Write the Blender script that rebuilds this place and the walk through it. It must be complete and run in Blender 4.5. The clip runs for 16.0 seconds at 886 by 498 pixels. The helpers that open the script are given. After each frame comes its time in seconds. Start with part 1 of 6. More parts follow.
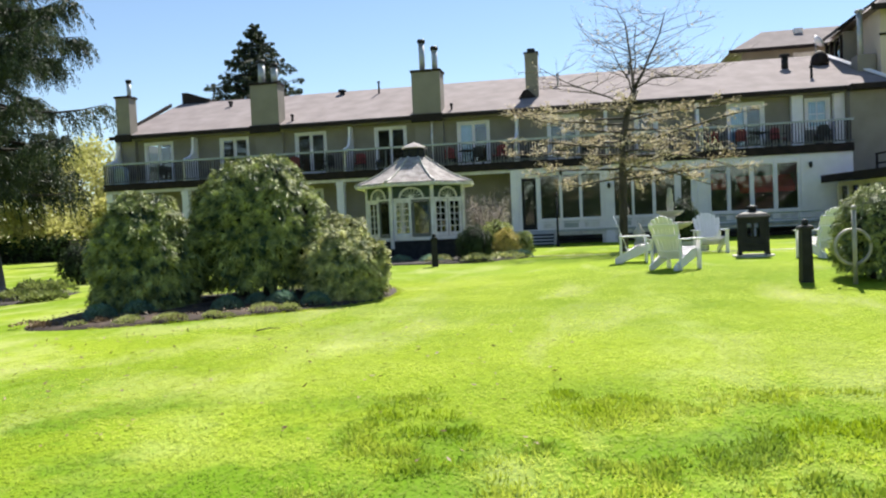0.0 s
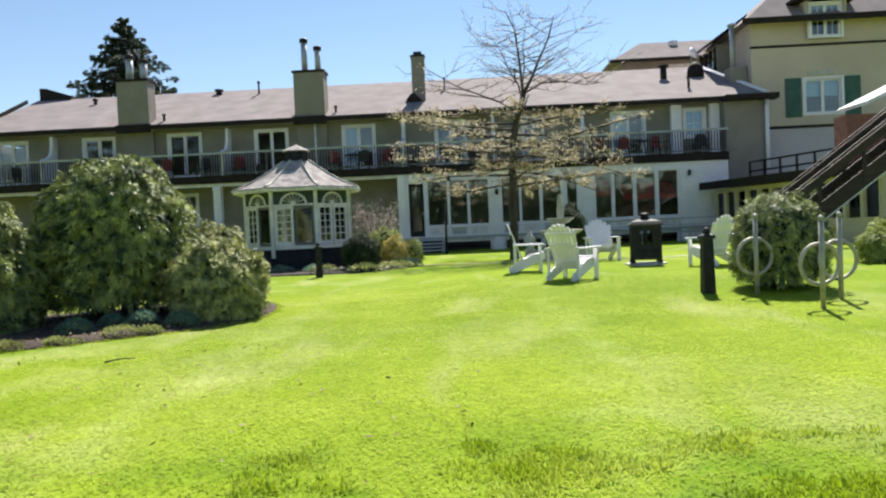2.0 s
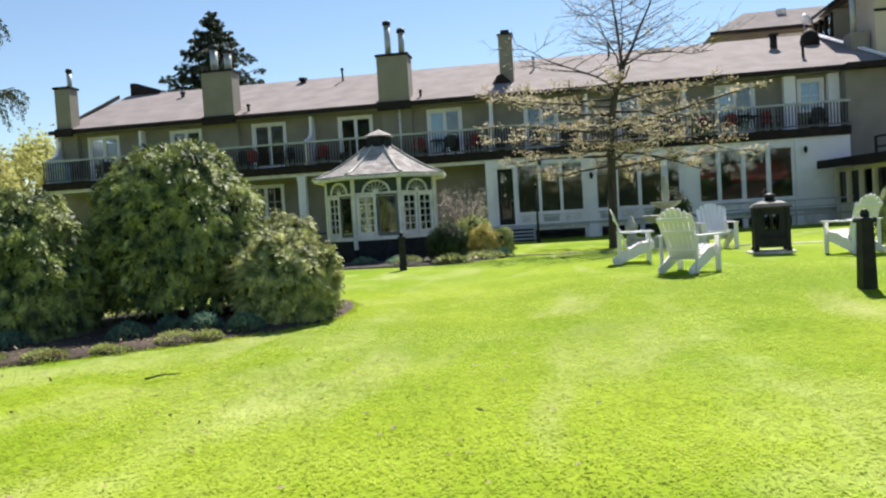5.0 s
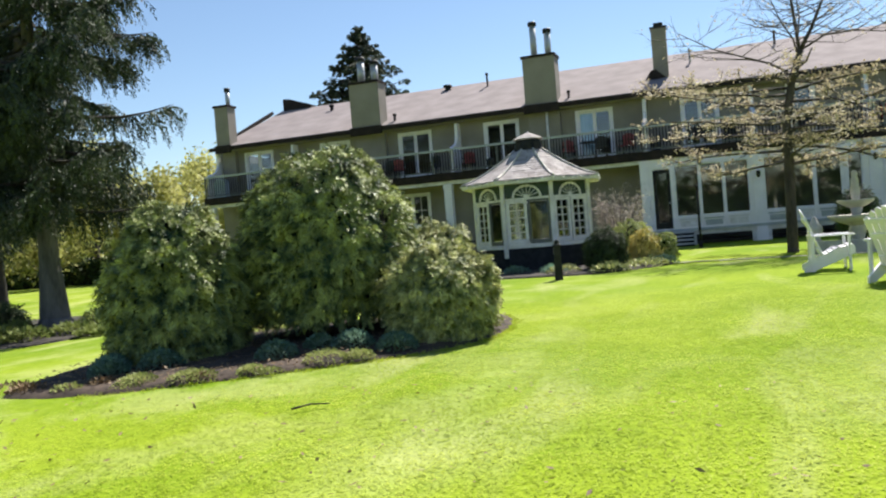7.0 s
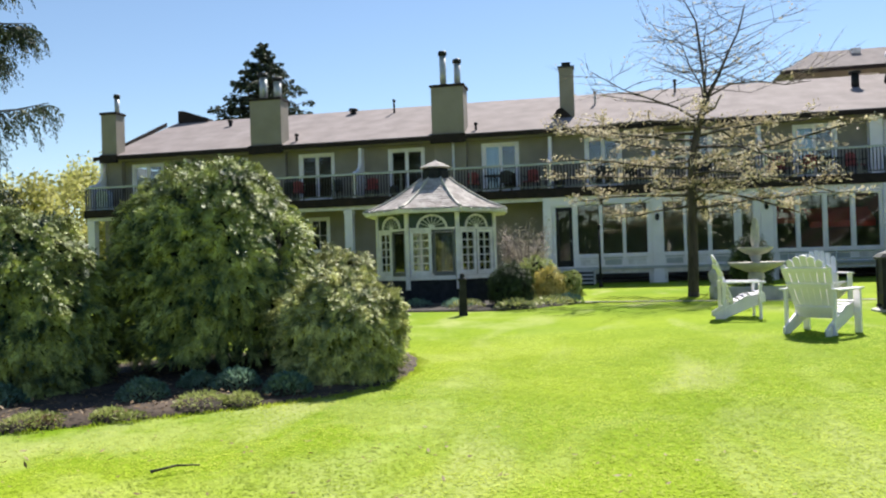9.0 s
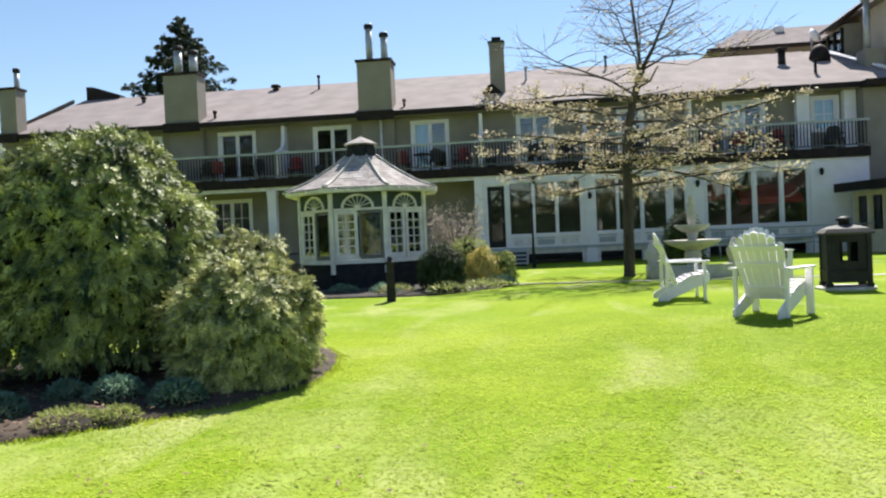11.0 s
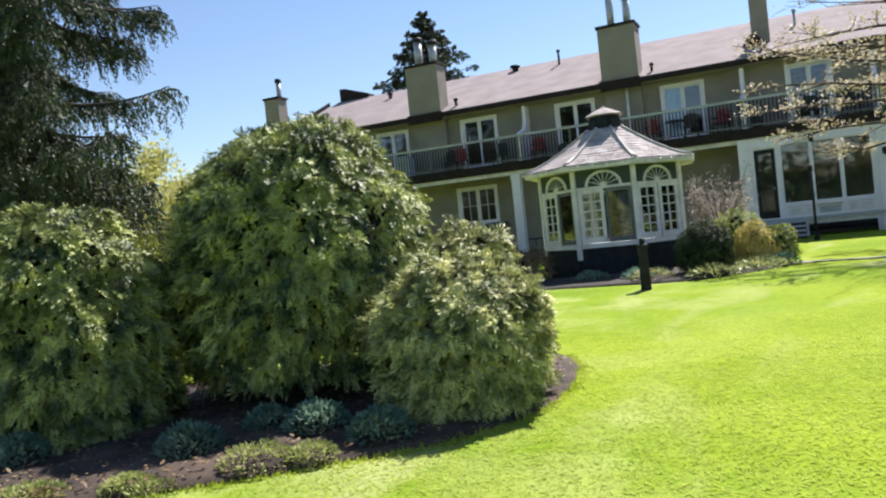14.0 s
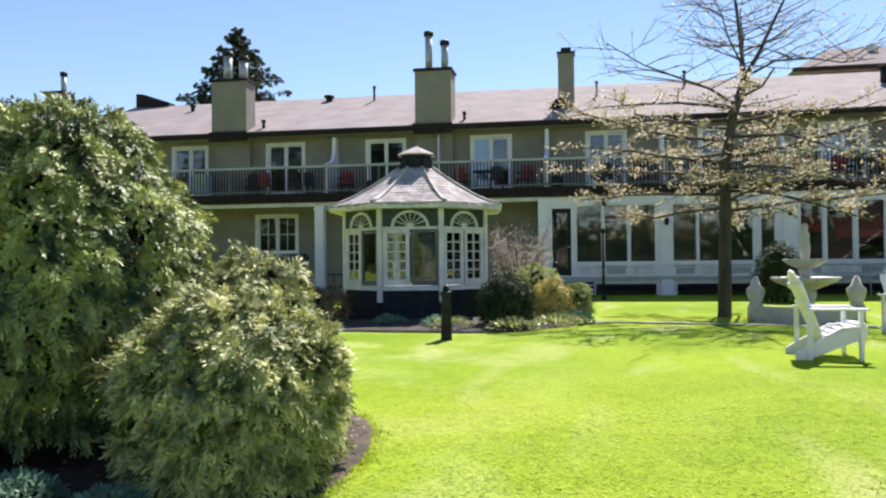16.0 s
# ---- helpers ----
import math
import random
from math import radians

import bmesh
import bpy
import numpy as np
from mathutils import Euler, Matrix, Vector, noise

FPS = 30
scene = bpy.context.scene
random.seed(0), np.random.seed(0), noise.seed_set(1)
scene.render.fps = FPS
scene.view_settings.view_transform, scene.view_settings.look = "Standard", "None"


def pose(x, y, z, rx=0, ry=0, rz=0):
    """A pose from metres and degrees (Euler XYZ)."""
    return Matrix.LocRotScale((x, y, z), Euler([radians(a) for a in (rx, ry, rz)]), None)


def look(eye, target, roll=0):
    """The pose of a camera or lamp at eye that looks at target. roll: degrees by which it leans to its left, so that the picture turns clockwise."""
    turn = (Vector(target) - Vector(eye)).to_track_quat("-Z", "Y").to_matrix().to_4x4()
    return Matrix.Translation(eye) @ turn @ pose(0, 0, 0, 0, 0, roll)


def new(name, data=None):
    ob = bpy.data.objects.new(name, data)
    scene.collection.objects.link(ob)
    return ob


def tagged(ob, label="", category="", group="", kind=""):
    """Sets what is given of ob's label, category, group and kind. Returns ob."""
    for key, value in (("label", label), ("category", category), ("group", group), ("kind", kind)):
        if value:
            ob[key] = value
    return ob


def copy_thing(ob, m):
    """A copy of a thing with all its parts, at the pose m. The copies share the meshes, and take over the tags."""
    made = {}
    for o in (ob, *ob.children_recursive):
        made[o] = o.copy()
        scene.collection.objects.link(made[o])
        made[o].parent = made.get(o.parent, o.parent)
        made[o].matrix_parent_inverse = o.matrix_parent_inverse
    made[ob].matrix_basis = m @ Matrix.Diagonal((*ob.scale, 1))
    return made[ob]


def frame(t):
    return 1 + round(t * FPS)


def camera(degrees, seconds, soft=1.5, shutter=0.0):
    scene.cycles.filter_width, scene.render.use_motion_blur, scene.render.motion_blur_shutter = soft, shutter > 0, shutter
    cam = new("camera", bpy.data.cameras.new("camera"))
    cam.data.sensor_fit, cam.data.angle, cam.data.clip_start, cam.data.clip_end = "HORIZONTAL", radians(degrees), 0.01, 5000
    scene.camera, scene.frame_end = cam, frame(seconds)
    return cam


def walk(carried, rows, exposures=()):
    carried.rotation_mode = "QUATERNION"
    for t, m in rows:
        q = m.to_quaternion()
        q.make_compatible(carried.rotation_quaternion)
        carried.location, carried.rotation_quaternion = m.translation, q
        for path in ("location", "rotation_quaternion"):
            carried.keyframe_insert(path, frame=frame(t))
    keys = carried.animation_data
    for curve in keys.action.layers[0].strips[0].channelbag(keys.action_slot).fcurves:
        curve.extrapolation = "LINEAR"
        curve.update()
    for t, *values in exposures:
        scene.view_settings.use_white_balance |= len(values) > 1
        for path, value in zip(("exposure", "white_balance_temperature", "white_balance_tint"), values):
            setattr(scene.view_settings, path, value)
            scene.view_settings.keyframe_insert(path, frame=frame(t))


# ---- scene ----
cam = camera(58.8, 16.0, 2.2)
PATH = [
    (0, (14.101, -37.537, 1.051), (13.743, -35.571, 0.993), -2.5),
    (0.5, (14.073, -37.208, 1.092), (13.819, -35.225, 1.024), -2.4),
    (1, (13.961, -36.958, 1.089), (13.806, -34.966, 1.008), -4.0),
    (1.5, (13.879, -36.755, 1.099), (13.794, -34.758, 1.024), -4.3),
    (2, (13.902, -36.471, 1.112), (13.834, -34.473, 1.055), -2.6),
    (2.5, (13.853, -36.243, 1.078), (13.707, -34.249, 1.009), -2.5),
    (3, (13.8, -35.954, 1.108), (13.629, -33.963, 1.024), -2.5),
    (5.5, (13.681, -34.644, 1.101), (13.33, -32.676, 1.027), -3.8),
    (6, (13.55, -34.396, 1.086), (13.128, -32.443, 1.002), -4.3),
    (6.5, (13.407, -34.193, 1.129), (12.891, -32.262, 1.072), -5.4),
    (7, (13.297, -33.953, 1.126), (12.653, -32.06, 1.094), -4.6),
    (7.5, (13.174, -33.755, 1.142), (12.457, -31.888, 1.139), -2.9),
    (8, (13.007, -33.54, 1.167), (12.345, -31.653, 1.202), -2.2),
    (8.5, (12.924, -33.298, 1.15), (12.43, -31.36, 1.192), -2.1),
    (9, (12.917, -33.07, 1.151), (12.53, -31.108, 1.178), -1.8),
    (9.5, (12.892, -32.833, 1.155), (12.689, -30.843, 1.164), -2.1),
    (12, (12.81, -31.462, 1.15), (12.536, -29.481, 1.104), -4.2),
    (12.5, (12.851, -31.232, 1.146), (12.362, -29.293, 1.094), -3.8),
    (13, (12.807, -30.996, 1.17), (12.16, -29.104, 1.114), -3.7),
    (13.5, (12.696, -30.727, 1.203), (11.964, -28.866, 1.17), -4.8),
    (14, (12.638, -30.505, 1.212), (11.803, -28.688, 1.183), -5.9),
    (14.5, (12.561, -30.273, 1.217), (11.703, -28.466, 1.199), -4.4),
    (15, (12.488, -30.047, 1.215), (11.803, -28.168, 1.22), -3.0),
    (15.5, (12.362, -29.791, 1.24), (11.836, -27.862, 1.263), -1.8),
    (16, (12.296, -29.535, 1.23), (11.95, -27.566, 1.263), -0.6),
]
EXPOSURES = ((0.0, 1.04), (0.5, 1.0), (1.0, 0.95), (1.5, 0.95), (2.0, 0.92), (2.5, 1.05), (3.0, 0.93), (5.5, 0.94), (6.0, 0.94), (6.5, 0.88), (7.0, 0.96), (8.0, 0.95), (9.0, 0.98), (9.5, 0.98),
             (12.0, 1.05), (13.0, 1.0), (13.5, 1.18), (14.0, 1.06), (14.5, 1.2), (15.0, 1.38), (15.5, 1.06), (16.0, 1.1))
walk(cam, [(t, look(eye, target, roll)) for t, eye, target, roll in PATH], [(t, e, 6500 - 150 * (t > 12), 10 + 5 * (t > 12)) for t, e in EXPOSURES])

# ---- light ----
SUN_EL, SUN_AZ = 51.0, 12.0  # degrees; azimuth clockwise from +y
world = bpy.data.worlds.new("world")
scene.world = world
world.use_nodes = True
wn = world.node_tree.nodes
sky = wn.new("ShaderNodeTexSky")
sky.sky_type = "NISHITA"
sky.sun_disc = False
sky.sun_elevation, sky.sun_rotation = radians(SUN_EL), radians(SUN_AZ)
sky.air_density, sky.dust_density, sky.ozone_density = 1.05, 0.05, 2.4
world.node_tree.links.new(sky.outputs[0], wn["Background"].inputs[0])
wn["Background"].inputs[1].default_value = 0.071
sun_data = bpy.data.lights.new("sun", "SUN")
sun_data.energy, sun_data.angle, sun_data.color = 5.0, radians(0.53), (1.0, 0.95, 0.87)
sun = new("sun", sun_data)
_d = Vector((math.sin(radians(SUN_AZ)) * math.cos(radians(SUN_EL)), math.cos(radians(SUN_AZ)) * math.cos(radians(SUN_EL)), math.sin(radians(SUN_EL))))
sun.matrix_world = look(_d * 60, (0, 0, 0))


# ---- materials ----
def surface(name, a, b, scale=8.0, rough=0.7, bump=0.15, fine=60.0, metal=0.0, detail=6.0, split=(0.35, 0.7), spec=0.5, random_tone=0.0, stretch=(1, 1, 1)):
    """A surface in two tones at a broad scale, with fine grain and relief."""
    m = bpy.data.materials.new(name)
    m.use_nodes = True
    n, l = m.node_tree.nodes, m.node_tree.links
    bsdf = n["Principled BSDF"]
    co = n.new("ShaderNodeTexCoord")
    mp = n.new("ShaderNodeMapping")
    mp.inputs["Scale"].default_value = stretch
    l.new(co.outputs["Object"], mp.inputs["Vector"])
    t1 = n.new("ShaderNodeTexNoise")
    t1.inputs["Scale"].default_value, t1.inputs["Detail"].default_value = scale, detail
    t2 = n.new("ShaderNodeTexNoise")
    t2.inputs["Scale"].default_value, t2.inputs["Detail"].default_value = fine, 4.0
    l.new(mp.outputs[0], t1.inputs["Vector"])
    l.new(mp.outputs[0], t2.inputs["Vector"])
    add = n.new("ShaderNodeMath")
    add.operation = "MULTIPLY_ADD"
    add.inputs[1].default_value = 0.35
    l.new(t2.outputs[0], add.inputs[0])
    l.new(t1.outputs[0], add.inputs[2])
    ramp = n.new("ShaderNodeValToRGB")
    ramp.color_ramp.elements[0].position, ramp.color_ramp.elements[1].position = split[0] + 0.17, split[1] + 0.17
    ramp.color_ramp.elements[0].color, ramp.color_ramp.elements[1].color = (*a, 1), (*b, 1)
    l.new(add.outputs[0], ramp.inputs[0])
    out = ramp.outputs[0]
    if random_tone:
        info = n.new("ShaderNodeObjectInfo")
        geo = n.new("ShaderNodeNewGeometry")
        sm = n.new("ShaderNodeMath")
        sm.operation = "ADD"
        l.new(info.outputs["Random"], sm.inputs[0])
        l.new(geo.outputs["Random Per Island"], sm.inputs[1])
        rng = n.new("ShaderNodeMapRange")
        rng.inputs[1].default_value, rng.inputs[2].default_value = 0.0, 2.0
        rng.inputs[3].default_value, rng.inputs[4].default_value = 1 - random_tone, 1 + random_tone
        l.new(sm.outputs[0], rng.inputs[0])
        mul = n.new("ShaderNodeHueSaturation")
        l.new(rng.outputs[0], mul.inputs["Value"])
        l.new(out, mul.inputs["Color"])
        out = mul.outputs[0]
    l.new(out, bsdf.inputs["Base Color"])
    bsdf.inputs["Roughness"].default_value, bsdf.inputs["Metallic"].default_value = rough, metal
    bsdf.inputs["Specular IOR Level"].default_value = spec
    if bump:
        bp = n.new("ShaderNodeBump")
        bp.inputs["Strength"].default_value, bp.inputs["Distance"].default_value = bump, 0.01
        l.new(add.outputs[0], bp.inputs["Height"])
        l.new(bp.outputs[0], bsdf.inputs["Normal"])
    return m


def leafy(name, a, b, through_light=0.35, rough=0.55, scale=0.9, gloss=0.15, vary=0.35):
    """Leaves: tone by leaf, part of the light shines through."""
    m = surface(name, a, b, scale=scale, rough=rough, bump=0, fine=9.0, random_tone=vary, spec=gloss)
    n, l = m.node_tree.nodes, m.node_tree.links
    bsdf, out = n["Principled BSDF"], n["Material Output"]
    tr = n.new("ShaderNodeBsdfTranslucent")
    src = bsdf.inputs["Base Color"].links[0].from_socket
    l.new(src, tr.inputs["Color"])
    mix = n.new("ShaderNodeMixShader")
    mix.inputs[0].default_value = through_light
    l.new(bsdf.outputs[0], mix.inputs[1])
    l.new(tr.outputs[0], mix.inputs[2])
    l.new(mix.outputs[0], out.inputs["Surface"])
    return m


def pane_glass(name, tint=(0.9, 0.95, 0.95), clear=0.35):
    """Window glass: mirrors the outside and lets part of the light through."""
    m = bpy.data.materials.new(name)
    m.use_nodes = True
    n, l = m.node_tree.nodes, m.node_tree.links
    gl, tr, mix = n.new("ShaderNodeBsdfGlossy"), n.new("ShaderNodeBsdfTransparent"), n.new("ShaderNodeMixShader")
    fr = n.new("ShaderNodeFresnel")
    fr.inputs[0].default_value = 1.55
    gl.inputs["Roughness"].default_value = 0.02
    tr.inputs["Color"].default_value = (*tint, 1)
    mul = n.new("ShaderNodeMath")
    mul.operation = "MULTIPLY_ADD"
    mul.use_clamp = True
    mul.inputs[1].default_value, mul.inputs[2].default_value = 1.0, clear * 0.1
    l.new(fr.outputs[0], mul.inputs[0])
    l.new(mul.outputs[0], mix.inputs[0])
    l.new(tr.outputs[0], mix.inputs[1])
    l.new(gl.outputs[0], mix.inputs[2])
    l.new(mix.outputs[0], n["Material Output"].inputs["Surface"])
    return m


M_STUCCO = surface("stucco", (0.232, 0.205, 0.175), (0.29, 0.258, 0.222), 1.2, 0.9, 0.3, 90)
M_STUCCO_TALL = surface("yellow_stucco", (0.54, 0.44, 0.355), (0.62, 0.515, 0.42), 0.8, 0.9, 0.25, 90)
M_WHITE = surface("white_paint", (0.80, 0.765, 0.81), (0.86, 0.82, 0.87), 3.0, 0.55, 0.08, 60)
M_WHITE_OLD = surface("weathered_white_paint", (0.60, 0.57, 0.58), (0.82, 0.79, 0.81), 4.0, 0.65, 0.2, 70)
M_GREY = surface("grey_boards", (0.36, 0.38, 0.40), (0.46, 0.48, 0.50), 3.0, 0.7, 0.15, 60)
M_DARK = surface("dark_brown_paint", (0.014, 0.010, 0.009), (0.032, 0.022, 0.019), 4.0, 0.7, 0.1, 60, spec=0.2)
M_RAIL = surface("grey_metal_rail", (0.09, 0.095, 0.10), (0.14, 0.145, 0.15), 6.0, 0.5, 0.05, 90)
M_SHINGLE = surface("brown_shingles", (0.20, 0.166, 0.163), (0.27, 0.228, 0.224), 1.3, 0.95, 0.5, 40, random_tone=0.12)
M_STEEL = surface("galvanised_steel", (0.40, 0.41, 0.42), (0.52, 0.53, 0.54), 5.0, 0.55, 0.05, 40, metal=0.6)
M_BLACK = surface("black_metal", (0.010, 0.010, 0.011), (0.025, 0.025, 0.025), 6.0, 0.55, 0.1, 80, spec=0.25)
M_GLASS = pane_glass("window_glass")
M_GLASS_OLD = pane_glass("old_gazebo_glass", (0.80, 0.86, 0.90), 1.2)
M_GLASS_DIM = pane_glass("dim_screened_glass", (0.34, 0.39, 0.45), 1.0)
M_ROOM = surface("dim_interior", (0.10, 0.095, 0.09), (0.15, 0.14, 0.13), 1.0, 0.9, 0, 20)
M_BRICK = surface("red_brick", (0.24, 0.10, 0.08), (0.36, 0.17, 0.14), 4.0, 0.9, 0.3, 50, random_tone=0.15)
M_STONE = surface("pale_stone", (0.42, 0.40, 0.36), (0.58, 0.55, 0.50), 5.0, 0.85, 0.4, 50)
M_SOIL = surface("bare_soil", (0.018, 0.012, 0.008), (0.085, 0.058, 0.041), 2.5, 0.95, 1.0, 25)


def worn(m, colour):
    """Pale wheel tracks that run up the lawn, dry patches towards the bed, and darker green in uneven spots where the
    lawn begins.
    """
    n, l = m.node_tree.nodes, m.node_tree.links

    def calc(op, a, b=0.0, c=0.0, clamp=False):
        x = n.new("ShaderNodeMath")
        x.operation, x.use_clamp = op, clamp
        for k, v in enumerate((a, b, c)):
            if isinstance(v, (int, float)):
                x.inputs[k].default_value = v
            else:
                l.new(v, x.inputs[k])
        return x.outputs[0]

    def fade(v, lo, hi):
        r = n.new("ShaderNodeMapRange")
        r.interpolation_type = "SMOOTHSTEP"
        r.inputs[1].default_value, r.inputs[2].default_value = lo, hi
        l.new(v, r.inputs[0])
        return r.outputs[0]

    def blend(fac, a, b):
        x = n.new("ShaderNodeMix")
        x.data_type = "RGBA"
        l.new(fac, x.inputs["Factor"])
        cols = [i for i in x.inputs if i.type == "RGBA"]
        l.new(a, cols[0])
        cols[1].default_value = (*b, 1)
        return [o for o in x.outputs if o.type == "RGBA"][0]

    def cloud(scale, detail=4.0):
        t = n.new("ShaderNodeTexNoise")
        t.inputs["Scale"].default_value, t.inputs["Detail"].default_value = scale, detail
        l.new(co.outputs["Object"], t.inputs["Vector"])
        return t.outputs[0]

    co = n.new("ShaderNodeTexCoord")
    sep = n.new("ShaderNodeSeparateXYZ")
    l.new(co.outputs["Object"], sep.inputs[0])
    sx, sy = sep.outputs[0], sep.outputs[1]
    sway = calc("MULTIPLY_ADD", cloud(0.5), 0.9, -0.45)
    rough = cloud(5.0)
    track = None
    for x0, lean, wide in ((11.45, 0.0, 0.30), (14.95, 0.03, 0.34)):
        d = calc("ABSOLUTE", calc("SUBTRACT", calc("ADD", sx, sway), calc("MULTIPLY_ADD", calc("ADD", sy, 30.0), lean, x0)))
        f = calc("SUBTRACT", 1.0, fade(calc("MULTIPLY_ADD", rough, 0.5, d), 0.15 + 0.4 * wide, 0.35 + wide))
        track = f if track is None else calc("MAXIMUM", track, f)
    ends = calc("MULTIPLY", fade(sy, -36.5, -34.0), calc("SUBTRACT", 1.0, fade(sy, -27.0, -20.0)))
    c = blend(calc("MULTIPLY", calc("MULTIPLY", track, ends), calc("MULTIPLY", fade(cloud(2.2, 6.0), 0.3, 0.8), 0.4)), colour, (0.44, 0.50, 0.17))
    dry = calc("MULTIPLY", fade(calc("ADD", cloud(0.8, 6.0), calc("MULTIPLY", cloud(6.0), 0.3)), 0.58, 0.82), calc("SUBTRACT", 1.0, fade(sx, 9.0, 13.5)))
    c = blend(calc("MULTIPLY", dry, 0.3), c, (0.50, 0.50, 0.22))
    dark_spots = calc("MULTIPLY", fade(calc("ADD", cloud(1.1, 6.0), calc("MULTIPLY", cloud(4.5), 0.35)), 0.64, 0.80), calc("SUBTRACT", 1.0, fade(sy, -33.0, -30.8)))
    return blend(calc("MULTIPLY", dark_spots, 0.6), c, (0.085, 0.19, 0.004))


def lawn_material():
    """Turf: green and yellowish stretches, darker thick spots, dry straw patches, fine grain."""
    m = bpy.data.materials.new("lawn_turf")
    m.use_nodes = True
    n, l = m.node_tree.nodes, m.node_tree.links
    bsdf = n["Principled BSDF"]
    co = n.new("ShaderNodeTexCoord")

    def tex(scale, detail, stretch=(1, 1, 1), turn=0.0, distort=0.0):
        mp = n.new("ShaderNodeMapping")
        mp.inputs["Scale"].default_value, mp.inputs["Rotation"].default_value = stretch, (0, 0, turn)
        t = n.new("ShaderNodeTexNoise")
        t.inputs["Scale"].default_value, t.inputs["Detail"].default_value, t.inputs["Distortion"].default_value = scale, detail, distort
        l.new(co.outputs["Object"], mp.inputs["Vector"])
        l.new(mp.outputs[0], t.inputs["Vector"])
        return t.outputs[0]

    def ramp(src, lo, hi, a=(0, 0, 0), b=(1, 1, 1)):
        r = n.new("ShaderNodeValToRGB")
        r.color_ramp.elements[0].position, r.color_ramp.elements[1].position = lo, hi
        r.color_ramp.elements[0].color, r.color_ramp.elements[1].color = (*a, 1), (*b, 1)
        l.new(src, r.inputs[0])
        return r.outputs[0]

    def mixed(fac, a, b, amount=1.0, mode="MIX"):
        x = n.new("ShaderNodeMix")
        x.data_type, x.blend_type = "RGBA", mode
        f = n.new("ShaderNodeMath")
        f.operation = "MULTIPLY"
        f.inputs[1].default_value = amount
        l.new(fac, f.inputs[0])
        l.new(f.outputs[0], x.inputs["Factor"])
        for src, k in ((a, "A"), (b, "B")):
            sock = [i for i in x.inputs if i.name == k and i.type == "RGBA"][0]
            if isinstance(src, tuple):
                sock.default_value = (*src, 1)
            else:
                l.new(src, sock)
        return [o for o in x.outputs if o.type == "RGBA"][0]

    base = ramp(tex(0.28, 4), 0.35, 0.68, (0.135, 0.225, 0.008), (0.265, 0.34, 0.022))
    fine, mid = tex(26, 6, (1, 1, 1), 0, 0.6), tex(3.2, 8, (1, 1, 1), 0.4, 0.8)
    c = mixed(ramp(mid, 0.50, 0.75), base, (0.10, 0.18, 0.006), 0.35)
    c = mixed(ramp(tex(9, 6), 0.42, 0.72), c, (0.30, 0.40, 0.03), 0.35)
    c = mixed(ramp(tex(0.9, 7, (1.0, 0.38, 1), 0.9, 0.5), 0.54, 0.74), c, (0.42, 0.42, 0.20), 0.6)
    c = mixed(ramp(fine, 0.30, 0.62, (1, 1, 1), (0, 0, 0)), c, (0.08, 0.14, 0.004), 0.4)
    c = worn(m, c)
    l.new(c, bsdf.inputs["Base Color"])
    bsdf.inputs["Roughness"].default_value, bsdf.inputs["Specular IOR Level"].default_value = 0.95, 0.08
    hsum = n.new("ShaderNodeMath")
    hsum.operation = "MULTIPLY_ADD"
    hsum.inputs[1].default_value = 0.35
    l.new(fine, hsum.inputs[0])
    l.new(mid, hsum.inputs[2])
    bp = n.new("ShaderNodeBump")
    bp.inputs["Strength"].default_value, bp.inputs["Distance"].default_value = 0.35, 0.04
    l.new(hsum.outputs[0], bp.inputs["Height"])
    l.new(bp.outputs[0], bsdf.inputs["Normal"])
    return m


M_LAWN = lawn_material()
M_GRASS = leafy("grass_blades", (0.30, 0.40, 0.018), (0.56, 0.62, 0.10), 0.45, 0.7, vary=0.16)
_b = M_GRASS.node_tree.nodes["Principled BSDF"].inputs["Base Color"]
_t = [k for k in M_GRASS.node_tree.nodes if k.type == "BSDF_TRANSLUCENT"][0].inputs["Color"]
_c = worn(M_GRASS, _b.links[0].from_socket)
for _k in (_b, _t):
    M_GRASS.node_tree.links.new(_c, _k)
M_BARK = surface("bark", (0.036, 0.030, 0.026), (0.10, 0.083, 0.07), 6.0, 0.95, 0.9, 30, stretch=(1, 1, 0.25))
M_CEDAR = leafy("cedar_sprays", (0.034, 0.068, 0.036), (0.52, 0.56, 0.17), 0.08, 0.5, 5.0, 0.25, 0.2)
M_SPRUCE = leafy("spruce_needles", (0.012, 0.022, 0.014), (0.085, 0.108, 0.058), 0.2, 0.6, 1.6, 0.3)
# Near-black colour standing in for the shade deep between leaves.
M_CORE = surface("shrub_shade_core", (0.010, 0.012, 0.006), (0.02, 0.022, 0.012), 5.0, 1.0, 0, 30)


# ---- building helpers ----
def box(bm, x0, y0, z0, x1, y1, z1):
    g = bmesh.ops.create_cube(bm, size=1.0)
    for v in g["verts"]:
        v.co = Vector(((x0 + x1) / 2 + v.co.x * (x1 - x0), (y0 + y1) / 2 + v.co.y * (y1 - y0), (z0 + z1) / 2 + v.co.z * (z1 - z0)))
    return g["verts"]


def tube(bm, p, q, r, r2=None, n=10, caps=True):
    """A round bar from p to q, tapering from r to r2."""
    p, q = Vector(p), Vector(q)
    r2 = r if r2 is None else r2
    turn = (q - p).to_track_quat("Z", "Y")
    rings = []
    for c, k in ((p, r), (q, r2)):
        rings.append([bm.verts.new(c + turn @ Vector((k * math.cos(2 * math.pi * i / n), k * math.sin(2 * math.pi * i / n), 0))) for i in range(n)])
    for i in range(n):
        f = bm.faces.new((rings[0][i], rings[0][(i + 1) % n], rings[1][(i + 1) % n], rings[1][i]))
        f.smooth = True
    if caps:
        bm.faces.new(rings[0][::-1])
        bm.faces.new(rings[1])


